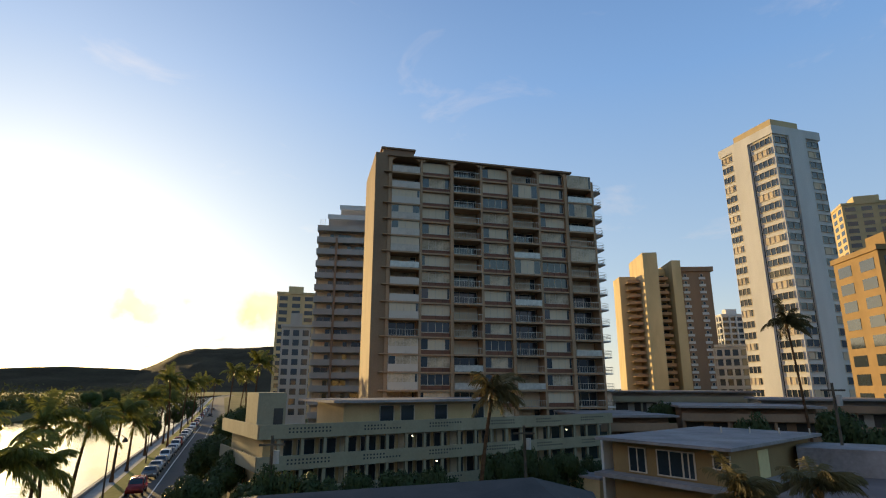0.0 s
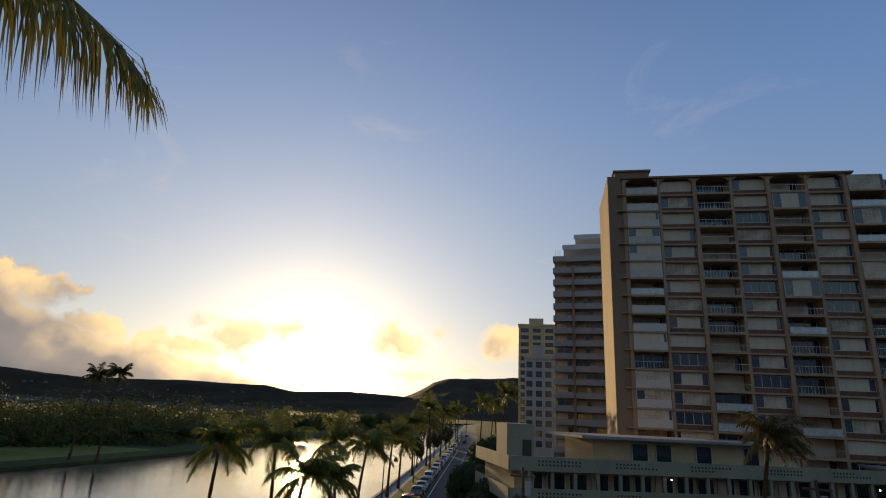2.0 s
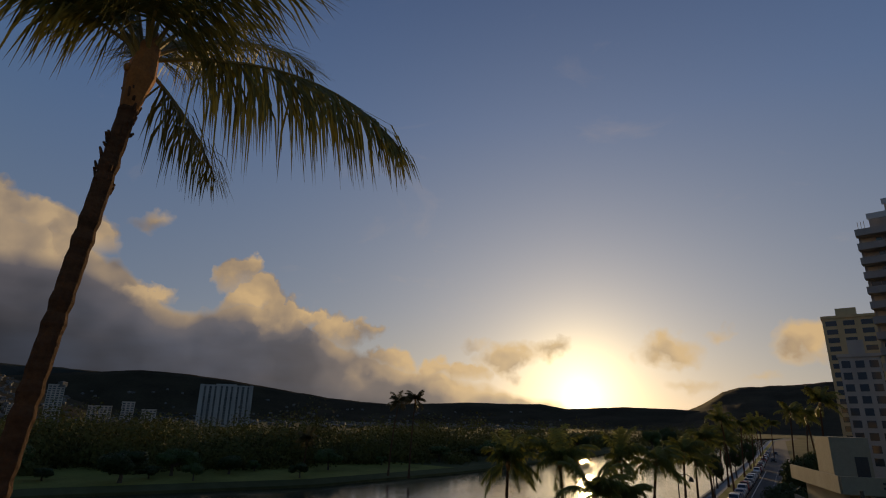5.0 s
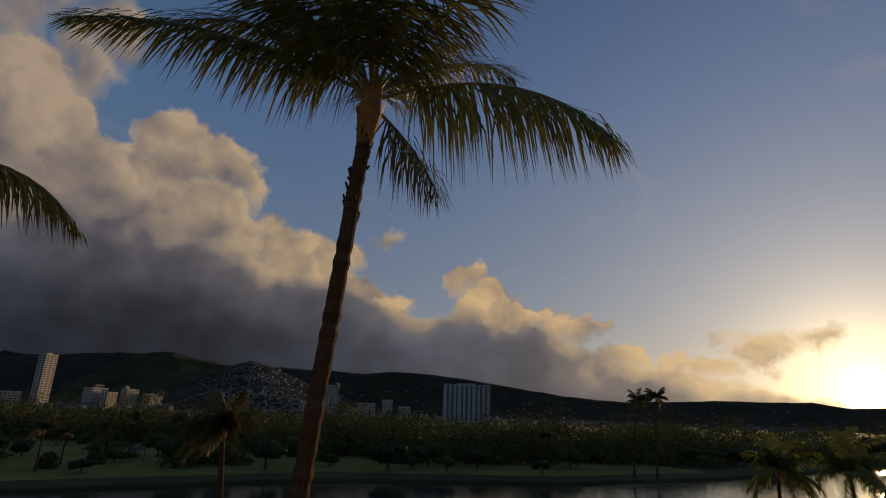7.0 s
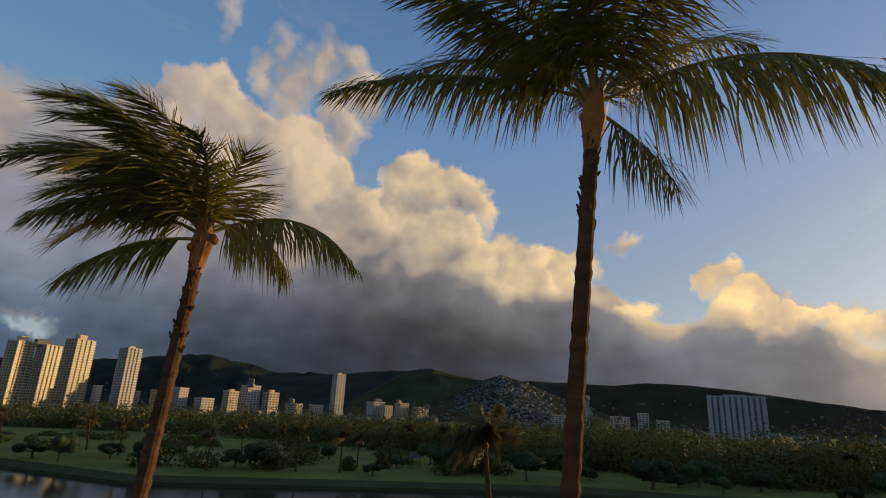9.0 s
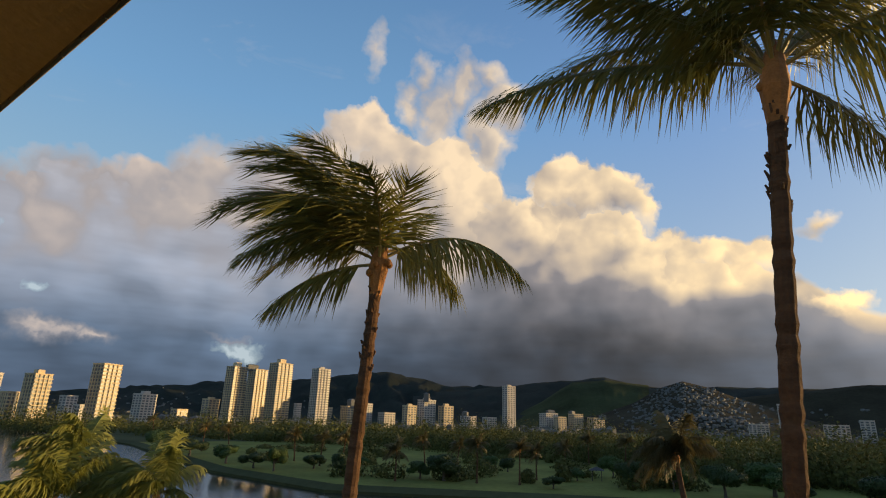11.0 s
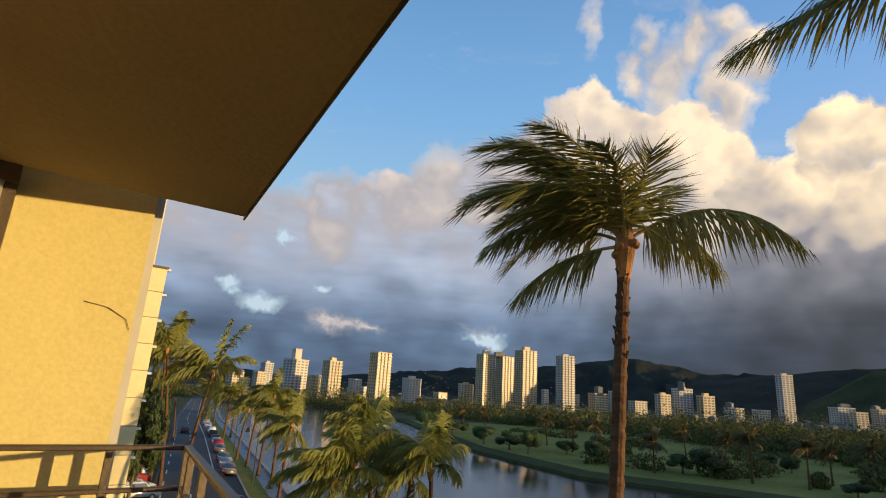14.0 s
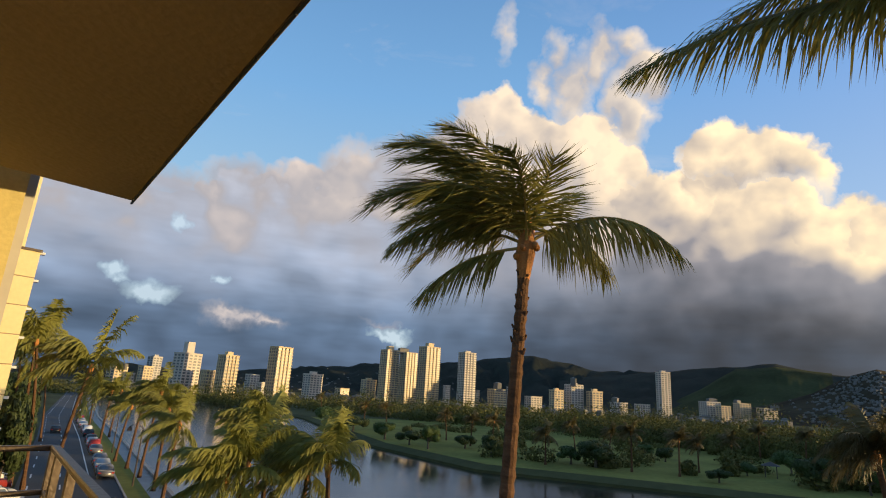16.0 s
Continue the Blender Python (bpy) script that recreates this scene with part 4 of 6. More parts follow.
for az, w, el, r in ((162.6, 1.6, 1.0, 700), (161.4, 1.0, 0.5, 640), (160.2, 1.2, 1.2, 760), (157.6, 0.8, 0.9, 700), (151.0, 1.3, 1.1, 800), (149.8, 1.0, 0.4, 700), (142.4, 1.4, 0.3, 720), (131.6, 0.7, 1.2, 860), (128.4, 0.5, 0.9, 800), (115.2, 1.6, 0.5, 900), (113.0, 1.4, 0.45, 950), (107.4, 1.8, 1.0, 980), (106.0, 1.2, 0.7, 960), (104.6, 1.4, 1.0, 1000), (102.8, 1.6, 0.7, 1000), (89.0, 1.6, 0.5, 950), (83.5, 1.8, 0.6, 930), (81.0, 1.0, 1.0, 900), (79.4, 1.2, 0.4, 880)):
    far_tower(az, az - w, el, r, M["far_white"] if int(az) % 2 else M["far_tan"], "small mid-rise block among far town trees", name="town_block")


def low_building():
    """The long three-storey building with perforated parapets."""
    a, c = Vector((-15.6, 49.6)), Vector((21.5, 73.6))
    d = c - a
    W, rz = d.length, math.degrees(math.atan2(d.y, d.x))
    t = thing("low_apartment_building", pose(a.x, a.y, 0, 0, 0, rz), "long low cream building with perforated parapets and open galleries", "building")
    bm = bmesh.new()
    block(bm, 1.0, W, 2.2, 14, 0, 7.75)
    part("wall", bm, M["tan_wall"], t)
    roof = bmesh.new()
    block(roof, 0, W, 0, 14, 7.76, 7.98)
    part("roof", roof, M["white_roof"], t)
    for z0, z1 in ((7.65, 8.85), (5.05, 6.25), (2.45, 3.6)):
        bm = bmesh.new()
        block(bm, 0, W, -0.12, 0.06, z0, z1)
        block(bm, -0.12, 0.04, 0.06, 14, z0, z1)
        if z0 < 7:
            block(bm, 0, W, 0.06, 2.25, z0, z0 + 0.2)
        part("parapet", bm, M["parapet"], t)
        hole = bmesh.new()
        n = int(W / 7.2)
        for i in range(n):
            for j in range(12):
                for k in range(2):
                    if (i + k) % 3 == 2 and j > 6:
                        continue
                    x = 2.5 + i * 7.2 + j * 0.34
                    block(hole, x, x + 0.16, -0.135, -0.115, z0 + 0.45 + k * 0.3, z0 + 0.6 + k * 0.3)
        o = part("block_perforation", hole, M["dark_room"], t)
        o["kind"] = "stuff"
    door = window_meshes(1.75, 2.1, 1, 0.1)
    post = bmesh.new()
    block(post, 0, 0.3, 0.0, 0.3, 0, 1.45)
    post = mesh_of("post", post, M["parapet"])
    for z in (6.25, 3.65):
        for i in range(int(W / 2.1)):
            part("post", post, None, t, at=at_local(1.6 + i * 2.1, 0.0, z - 0.02))
            add_window(t, door, at_local(1.95 + i * 2.1, 2.18, z - 0.95), i % 3 == 0)
    # roof house with a thin canopy, and the stair head
    bm = bmesh.new()
    block(bm, 9.5, 30, 4.5, 12, 7.98, 10.45)
    part("roof_house", bm, M["tan_wall"], t)
    bm = bmesh.new()
    block(bm, 7.6, 31, 2.4, 13, 10.5, 10.75)
    part("canopy", bm, M["white_roof"], t)
    for x in (13.5, 16.0, 20.3, 25.5):
        add_window(t, door, at_local(x, 4.48, 8.1), False)
    bm = bmesh.new()
    block(bm, 0.5, 3.1, 3.0, 7.0, 7.98, 11.5)
    part("stair_house", bm, M["parapet"], t)
    bm = bmesh.new()
    block(bm, 2.0, 2.85, 2.95, 3.0, 8.0, 10.1)
    part("door", bm, M["dark_room"], t)


low_building()


def block_house():
    """The flat-roofed house below, with a sunlit side."""
    pc, pl, pr = Vector((19.2, 39.4)), Vector((12.6, 48.6)), Vector((34.0, 52.4))
    pb = pl + (pr - pc)
    mid = (pc + pb) / 2
    t = thing("flat_roof_house", pose(mid.x, mid.y, 0), "yellow stucco house with thin pale flat roof", "house")

    def inset(k):
        return [(p - mid) * k for p in (pc, pr, pb, pl)]
    bm = bmesh.new()
    prism(bm, inset(1.0), 7.82, 8.05)
    part("roof", bm, M["white_roof"], t)
    bm = bmesh.new()
    prism(bm, inset(0.86), 0, 7.8)
    part("wall", bm, M["ochre"], t)
    bm = bmesh.new()
    prism(bm, inset(1.02), 5.05, 5.35)
    part("balcony", bm, M["white_roof"], t)
    # openings on the side towards the balcony
    i = inset(0.86)
    base, end = i[0], i[3]
    d = end - base
    ang = math.degrees(math.atan2(-d.y, -d.x))
    for k, (u, w) in enumerate(((0.12, 1.3), (0.36, 1.0), (0.58, 2.2), (0.84, 1.6))):
        p = base + d * u
        add_window(t, window_meshes(w, 1.9 if k else 1.0, 2), at_local(p.x, p.y, 5.5 if k else 6.4, ang), False)
    bm = bmesh.new()
    q0, q1 = i[3] + d * 0.10, i[3] + d * 0.125
    n = Vector((-d.y, d.x)).normalized() * 1.6
    prism(bm, [q0, q1, q1 - n, q0 - n][::1], 2.0, 7.8)
    part("white_screen_wall", bm, M["white_wall"], t)
    side = -Vector((-d.y, d.x)).normalized()
    a0 = i[3] + side * 1.7
    for k, z in enumerate((5.9, 6.3)):
        bm = bmesh.new()
        tube(bm, [(*(a0 - d * 0.02), z), (*(a0 - d * 0.34), z), (*(a0 - d * 0.40), z - 0.1)], 0.03, 5)
        part("handrail", bm, M["dark_metal"], t)
    bm = bmesh.new()
    q = [i[3] + d * 0.16, i[3] + d * 0.55, i[3] + d * 0.55 + side * 4.0, i[3] + d * 0.16 + side * 4.0]
    prism(bm, q, 4.4, 4.6)
    part("annex_roof", bm, M["white_roof"], t)
    bm = bmesh.new()
    prism(bm, [v.lerp((q[0] + q[2]) / 2, 0.12) for v in q], 0, 4.38)
    part("annex", bm, M["tan_wall"], t)
    bm = bmesh.new()
    w0, w1 = i[0] + (i[1] - i[0]) * 0.30, i[0] + (i[1] - i[0]) * 0.42
    nn = Vector((w1.y - w0.y, -(w1.x - w0.x))).normalized()
    prism(bm, [w0 + nn * 0.05, w1 + nn * 0.05, w1, w0], 5.4, 7.4)
    part("door", bm, M["panel"], t)
    for k in range(4):
        bm = bmesh.new()
        p = Vector((2.0 + k * 2.1, 2.5 - k * 0.9))
        tube(bm, [(p.x, p.y, 8.05), (p.x, p.y, 8.6)], 0.06, 6)
        part("roof_vent", bm, M["metal"], t)


block_house()


def simple_roofs():
    bm = bmesh.new()
    p = [spot(-26, 37.5), spot(-50, 30), spot(-60, 60), spot(-33, 58)]
    prism(bm, [v.xy for v in p], 0, 5.3)
    tagged(part("roof_terrace", bm, M["pink_roof"]), "worn reddish flat roof terrace below", "roof")
    bm = bmesh.new()
    q = [spot(-31, 56), spot(-52, 60), spot(-50, 66), spot(-31, 62)]
    prism(bm, [v.xy for v in q], 0, 7.0)
    prism(bm, [(v.xy + Vector((0, 0))) * 1.0 for v in q], 7.01, 7.3)
    tagged(part("parking_deck", bm, M["white_roof"]), "pale concrete deck with low parapet", "building")
    # dark hipped roof just below
    h = thing("dark_roof_house", pose(0, 0, 0), "low house with dark shingle hip roof", "house")
    r0, r1 = spot(17, 33, z=6.5), spot(-8.5, 31, z=7.55)
    e = [spot(26, 24, z=4.6), spot(-17, 24, z=5.6), spot(-14, 38, z=5.8), spot(20, 40, z=5.2)]
    bm = bmesh.new()
    quad(bm, [e[0], e[1], r1, r0])
    quad(bm, [e[2], e[3], r0, r1])
    bm.faces.new([bm.verts.new(v) for v in (e[1], e[2], r1)])
    bm.faces.new([bm.verts.new(v) for v in (e[3], e[0], r0)])
    part("roof", bm, M["dark_roof"], h)
    bm = bmesh.new()
    prism(bm, [(v.xy * 1.0).lerp(Vector((0, 31)), 0.1) for v in e], 0, 4.5)
    part("wall", bm, M["tan_wall"], h)


simple_roofs()


def midrise(az0, az1, r, levels, base_el, label, mat):
    """Open parking and gallery blocks between the towers."""
    a, c = spot(az0, r), spot(az1, r * 1.06)
    d = (c - a)
    W, rz = d.xy.length, math.degrees(math.atan2(d.y, d.x))
    t = thing("gallery_block", pose(a.x, a.y, 0, 0, 0, rz), label, "building", "low blocks")
    top = EYE_Z + r * math.tan(radians(base_el))
    bm = bmesh.new()
    block(bm, 0.3, W - 0.3, 1.6, 16, 0, top - 0.3)
    part("wall", bm, mat, t)
    bm = bmesh.new()
    block(bm, -0.3, W + 0.3, -0.3, 16.3, top - 0.28, top)
    part("roof", bm, M["white_roof"], t)
    for k in range(levels):
        z = top - 1.0 - 2.9 * k
        bm = bmesh.new()
        block(bm, 0, W, -0.1, 0.1, z - 1.0 - (0 if k else 0), z)
        block(bm, 0, W, 0.1, 1.62, z - 1.0, z - 0.8)
        for i in range(int(W / 5) + 1):
            x = i * (W - 0.3) / max(1, int(W / 5))
            block(bm, x, x + 0.3, 0.12, 0.42, z - 2.9, z - 1.0)
        part("gallery", bm, M["parapet"] if levels == 2 else M["concrete_dark"], t)
        # dark sheets on the back wall paint in the shade of the open decks
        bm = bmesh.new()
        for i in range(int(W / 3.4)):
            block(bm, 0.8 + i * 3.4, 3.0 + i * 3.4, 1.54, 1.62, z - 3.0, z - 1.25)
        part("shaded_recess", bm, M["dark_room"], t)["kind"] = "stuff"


midrise(-16.5, -29.0, 112, 2, -0.3, "white parking block with open decks", M["grey_wall"])
midrise(-22.5, -33.5, 84, 3, -1.6, "weathered grey gallery block with dark openings", M["concrete_dark"])
midrise(-29.0, -42.0, 100, 3, -0.9, "pale gallery block with stepped terraces", M["grey_wall"])
midrise(-14.5, -22.0, 78, 3, -2.6, "grey concrete parking building with open levels", M["concrete_dark"])


# ---------------------------------------------------------------- own balcony
def own_balcony():
    Z = EYE_Z
    e0, e1 = Vector((-1.13, -3.67)), Vector((-0.58, -0.30))  # outer edge of the slab above
    d = (e1 - e0).normalized()
    e2 = e0 + d * 4.2
    bm = bmesh.new()
    prism(bm, [(e0.x, e0.y), (e2.x, e2.y), (3.0, e2.y), (3.0, -3.86)], Z + 1.1, Z + 1.32)
    bmesh.ops.bevel(bm, geom=[e for e in bm.edges], offset=0.012, segments=1, affect="EDGES")
    tagged(part("ceiling", bm, M["ceiling"]), "brown painted underside of the balcony above", "ceiling", kind="structure")
    bm = bmesh.new()
    for i in range(26):
        p = e0 + d * (0.05 + i * 0.155)
        block(bm, -0.006, 0.006, -0.075, 0.075, Z + 1.085, Z + 1.1, Matrix.Translation((p.x + 0.02, p.y, 0)) @ pose(0, 0, 0, 0, 0, -9.3))
    tagged(part("trim", bm, M["rubber"]), "dark drip strip along the slab edge", "trim", kind="structure")
    # end wall
    bm = bmesh.new()
    block(bm, -0.60, 3.0, -4.15, -3.87, 0, Z + 4)
    tagged(part("wall_end", bm, M["yellow_wall"]), "stained yellow stucco end wall in sunlight", "wall", kind="structure")
    bm = bmesh.new()
    block(bm, -0.66, -0.604, -4.3, -3.95, 0, Z + 4)
    tagged(part("wall_edge_trim", bm, M["grey_wall"]), "grey pipe casing on the wall's edge", "trim", kind="structure")
    bm = bmesh.new()
    block(bm, 1.6, 1.8, -3.86, 0.8, 0, Z + 4)
    tagged(part("wall_unit", bm, M["tan_wall"]), "stucco house wall behind the balcony", "wall", kind="structure")
    # floor
    bm = bmesh.new()
    prism(bm, [(e0.x + 0.1, e0.y + 0.02), (e2.x + 0.2, e2.y + 0.6), (1.6, e2.y + 0.6), (1.6, -3.86)], Z - 1.72, Z - 1.5)
    tagged(part("floor", bm, M["path"]), "concrete balcony floor", "floor", kind="structure")
    # sliding door frame at the wall
    t = thing("sliding_door", pose(0.12, -3.86, Z - 1.5), "bronze sliding door frame with tall glass", "door")
    bm = bmesh.new()
    block(bm, 0.0, 0.06, 0.0, 0.10, 0, 2.59)
    block(bm, 0.085, 0.12, 0.0, 0.12, 0, 2.59)
    part("jamb", bm, M["dark_metal"], t)
    bm = bmesh.new()
    block(bm, 0.06, 0.085, 0.01, 0.13, 0, 2.59)
    part("track", bm, M["metal"], t)
    bm = bmesh.new()
    block(bm, 0.12, 1.4, 0.03, 0.04, 0.05, 2.5)
    part("pane", bm, M["glass"], t)
    bm = bmesh.new()
    block(bm, 0.0, 1.4, 0.0, 0.16, 2.5, 2.6)
    part("head", bm, M["dark_metal"], t)
    # railing
    t = thing("balcony_railing", pose(0, 0, Z), "brown metal balcony railing with two rails", "railing")
    c0 = Vector((-0.96, -3.54))
    top_z, low_z = -0.36, -0.58
    side = d
    end = Vector((1.5, -3.66))
    for nm, z, hgt, wid in (("top_rail", top_z, 0.028, 0.045), ("lower_rail", low_z, 0.026, 0.035), ("bottom_rail", -1.38, 0.04, 0.05)):
        for a, b in ((c0, end), (c0, c0 + side * 3.1)):
            v = b - a
            m = Matrix.Translation((a.x, a.y, z)) @ pose(0, 0, 0, 0, 0, math.degrees(math.atan2(v.y, v.x)))
            bm = bmesh.new()
            block(bm, -wid / 2, v.length, -wid / 2, wid / 2, -hgt, 0)
            bmesh.ops.bevel(bm, geom=list(bm.edges), offset=0.006, segments=1, affect="EDGES")
            part(nm, bm, M["dark_metal"], t, at=m)
    post = bmesh.new()
    block(post, -0.016, 0.016, -0.016, 0.016, -1.5, top_z - 0.03)
    post = mesh_of("post", post, M["dark_metal"])
    for p in (c0, c0.lerp(end, 0.16), c0.lerp(end, 0.365), c0.lerp(end, 0.7), c0 + side * 0.25, c0 + side * 0.8, c0 + side * 1.6, c0 + side * 2.4, c0 + side * 3.05):
        part("post", post, None, t, at=at_local(p.x, p.y, 0))
    bar = bmesh.new()
    block(bar, -0.008, 0.008, -0.008, 0.008, -1.4, low_z - 0.02)
    bar = mesh_of("baluster", bar, M["dark_metal"])
    for i in range(26):
        p = c0 + side * (0.1 + i * 0.115)
        part("baluster", bar, None, t, at=at_local(p.x, p.y, 0))
    # crack cable on the wall
    bm = bmesh.new()
    tube(bm, [(-0.32, -3.865, Z + 0.42), (-0.45, -3.862, Z + 0.40), (-0.56, -3.862, Z + 0.34), (-0.585, -3.862, Z + 0.28)], 0.0022, 5)
    tagged(part("wall_cable", bm, M["dark_metal"]), "thin dark cable clipped across the stucco wall", "cable")
    # neighbour along the road
    p = spot(169.25, 58)
    t = thing("neighbour_building", pose(p.x, p.y, 0, 0, 0, 180.0), "cream panelled apartment building in low sunlight", "building")
    zt = Z + 58 * math.tan(radians(10.1))
    bm = bmesh.new()
    block(bm, -16.0, 0.0, 0.06, 14, 0, zt - 0.2)
    part("wall", bm, M["concrete_dark"], t)
    pan = bmesh.new()
    block(pan, -15.9, 0.0, 0.0, 0.06, 0.03, 2.38)
    bmesh.ops.bevel(pan, geom=list(pan.edges), offset=0.02, segments=1, affect="EDGES")
    pan = mesh_of("panel", pan, M["panel"])
    clip_ = bmesh.new()
    block(clip_, 0.0, 0.35, 0.0, 0.5, 2.1, 2.3)
    clip_ = mesh_of("ledge", clip_, M["white_wall"])
    k = 0
    z = zt - 2.42
    while z > 0:
        part("panel", pan, None, t, at=at_local(0, 0, z))
        part("ledge", clip_, None, t, at=at_local(0, 0, z))
        z -= 2.42
    bm = bmesh.new()
    block(bm, -16, 0.1, -0.1, 14, zt - 0.18, zt + 0.05)
    part("roof", bm, M["dark_metal"], t)
    bm = bmesh.new()
    block(bm, -16, -0.7, 3.0, 14, zt + 0.06, zt + 9)
    part("stair_tower", bm, M["panel"], t)
    bm = bmesh.new()
    for i in range(6):
        block(bm, -1.7, -1.1, 2.93, 2.99, zt + 0.4 + i * 1.35, zt + 1.4 + i * 1.35)
    part("louvre", bm, M["dark_room"], t)


own_balcony()


# ---------------------------------------------------------------- palms
WIND = way(232)


def frond(bm, base, d, length, droop, leaf, count, rng, hang=0.55, wind=0.25, width=0.05, fine=True, rib=None):
    """A feather leaf: a curved midrib and two combs of leaflets."""
    up = Vector((0, 0, 1))
    pts, tans = [Vector(base)], [d.normalized()]
    seg = 12 if fine else 7
    for i in range(seg):
        t = (tans[-1] - up * droop * (0.4 + 1.2 * i / seg) / seg + WIND * wind / seg).normalized()
        pts.append(pts[-1] + t * length / seg)
        tans.append(t)
    if rib is not None:
        tube(rib, pts, [0.042 * (1 - 0.85 * i / seg) for i in range(seg + 1)], 5)
    else:
        tube(bm, pts, [0.05 * (1 - 0.8 * i / seg) for i in range(seg + 1)], 3)
    for i in range(count):
        u = 0.17 + 0.83 * (i + rng.random() * 0.5) / count
        f = u * seg
        k = min(int(f), seg - 1)
        p = pts[k].lerp(pts[k + 1], f - k)
        t = tans[k].lerp(tans[k + 1], f - k).normalized()
        side = t.cross(up)
        side = side.normalized() if side.length > 0.05 else Vector((1, 0, 0))
        if rng.random() < 0.06:
            continue
        l = leaf * (0.45 + 0.9 * math.sin(math.pi * min(1, 0.18 + u * 0.78))) * rng.uniform(0.65, 1.15)
        for s in (-1, 1):
            h = hang * rng.uniform(0.6, 1.4) * (1.2 - 0.85 * u * u if rib is not None else 1.0)
            dr = (side * s * 0.62 + t * (0.30 + 0.75 * u * u) - up * h * 0.65 + WIND * min(wind, 0.6) * 0.9).normalized()
            dr = (dr + Vector((rng.gauss(0, 1), rng.gauss(0, 1), rng.gauss(0, 1))) * 0.16).normalized()
            dr2 = (dr * 0.7 - up * h * 0.9 + t * 0.35 * u + WIND * wind * 0.3).normalized()
            wv = t.cross(dr).cross(dr)
            wv = (t * 0.9 + up * 0.3).normalized() * width * rng.uniform(0.7, 1.2)
            a, m_, e = p, p + dr * l * 0.5, p + dr * l * 0.5 + dr2 * l * 0.5
            v = [bm.verts.new(q) for q in (a - wv * 0.5, a + wv * 0.5, m_ + wv * 0.5, m_ - wv * 0.5, e)]
            bm.faces.new((v[0], v[1], v[2], v[3]))
            bm.faces.new((v[3], v[2], v[4]))


def trunk_mesh(points, r0, r1, sides=12, rings=None):
    """A ringed, tapering palm trunk along a bowed line, swollen at its foot."""
    bm = bmesh.new()
    n = rings or 60
    pts, rad = [], []
    P = [Vector(p) for p in points]
    for i in range(n + 1):
        u = i / n
        a = P[0].lerp(P[1], u)
        b = P[1].lerp(P[2], u)
        p = a.lerp(b, u)
        pts.append(p)
        r = r0 + (r1 - r0) * u + 0.12 * math.exp(-u * 14)
        rad.append(r * (1.06 if i % 2 else 0.95) * (1 + 0.05 * math.sin(i * 2.3)))
    tube(bm, pts, rad, sides)
    return bm


def near_palm(az, r, crown_el, foot_az, foot_r, fronds, seed, label, rad=0.145, shift=0.0):
    rng = random.Random(seed)
    o = Vector((0, shift, 0))
    head = spot(az, r, crown_el) + o
    foot = spot(foot_az, foot_r) + o
    t = thing("coconut_palm", pose(foot.x, foot.y, 0), label, "palm tree", "palms by the balcony")
    mid = foot.lerp(head, 0.55) + (spot(foot_az, foot_r) - spot(az, r)) * 0.12
    part("trunk", trunk_mesh([Vector((0, 0, -0.1)), Vector((*(mid - foot).xy, head.z * 0.5)), head - foot], rad * 1.25, rad * 0.82, 12, 110), M["bark"], t)
    h = head - foot
    axis = Vector((h.x - (mid - foot).x, h.y - (mid - foot).y, h.z * 0.5)).normalized()
    bm = bmesh.new()
    tube(bm, [h - axis * 0.75, h - axis * 0.45, h - axis * 0.1, h + axis * 0.5, h + axis * 0.8], [rad * 0.84, rad * 1.1, rad * 1.45, rad * 1.0, 0.05], 10)
    part("sheath", bm, M["sheath"], t)
    for i in range(30):
        a = rng.uniform(0, 6.28)
        z = rng.uniform(-2.3, -0.3)
        o = Vector((math.cos(a), math.sin(a), 0)) * rad * 0.8
        p = h + axis * z + o
        bm = bmesh.new()
        tube(bm, [p, p + o * 0.42 + Vector((0, 0, rng.uniform(0.02, 0.16)))], [0.035, 0.018], 5)
        part("frond_stub", bm, M["bark"], t)
    right, away, up = way(az - 90), way(az), Vector((0, 0, 1))
    for (fr, fu, fa, ln, dp, dry, wd) in fronds:
        d = right * fr + up * fu + away * fa
        bm, rib = bmesh.new(), bmesh.new()
        base = h + axis * rng.uniform(0.0, 0.35)
        frond(bm, base, d, ln, dp, (1.5 if fr > 0.9 else 1.0) if shift else 0.88, int(ln * (29 if shift else 33)), rng, hang=(2.4 if fr > 0.9 else 1.3 if fu < 0.6 else 0.7) if shift else (2.0 if fr > 0.9 else 1.2 if fu < 0.6 else 0.32), wind=wd, width=0.038 if shift else 0.034, rib=rib)
        f = part("frond", bm, M["frond_dry"] if dry else M["frond"], t)
        part("midrib", rib, M["midrib"], f, "yellow-brown midrib")
    for i in range(4):
        a = rng.uniform(0, 6.28)
        c = h + Vector((math.cos(a) * 0.24, math.sin(a) * 0.24, rng.uniform(-0.25, 0.05)))
        bm = bmesh.new()
        bmesh.ops.create_icosphere(bm, subdivisions=2, radius=rng.uniform(0.055, 0.08), matrix=Matrix.Translation(c) @ Matrix.Diagonal((1, 1, 1.25, 1)))
        part("coconut", bm, M["sheath"], t, smooth=True)
    return t


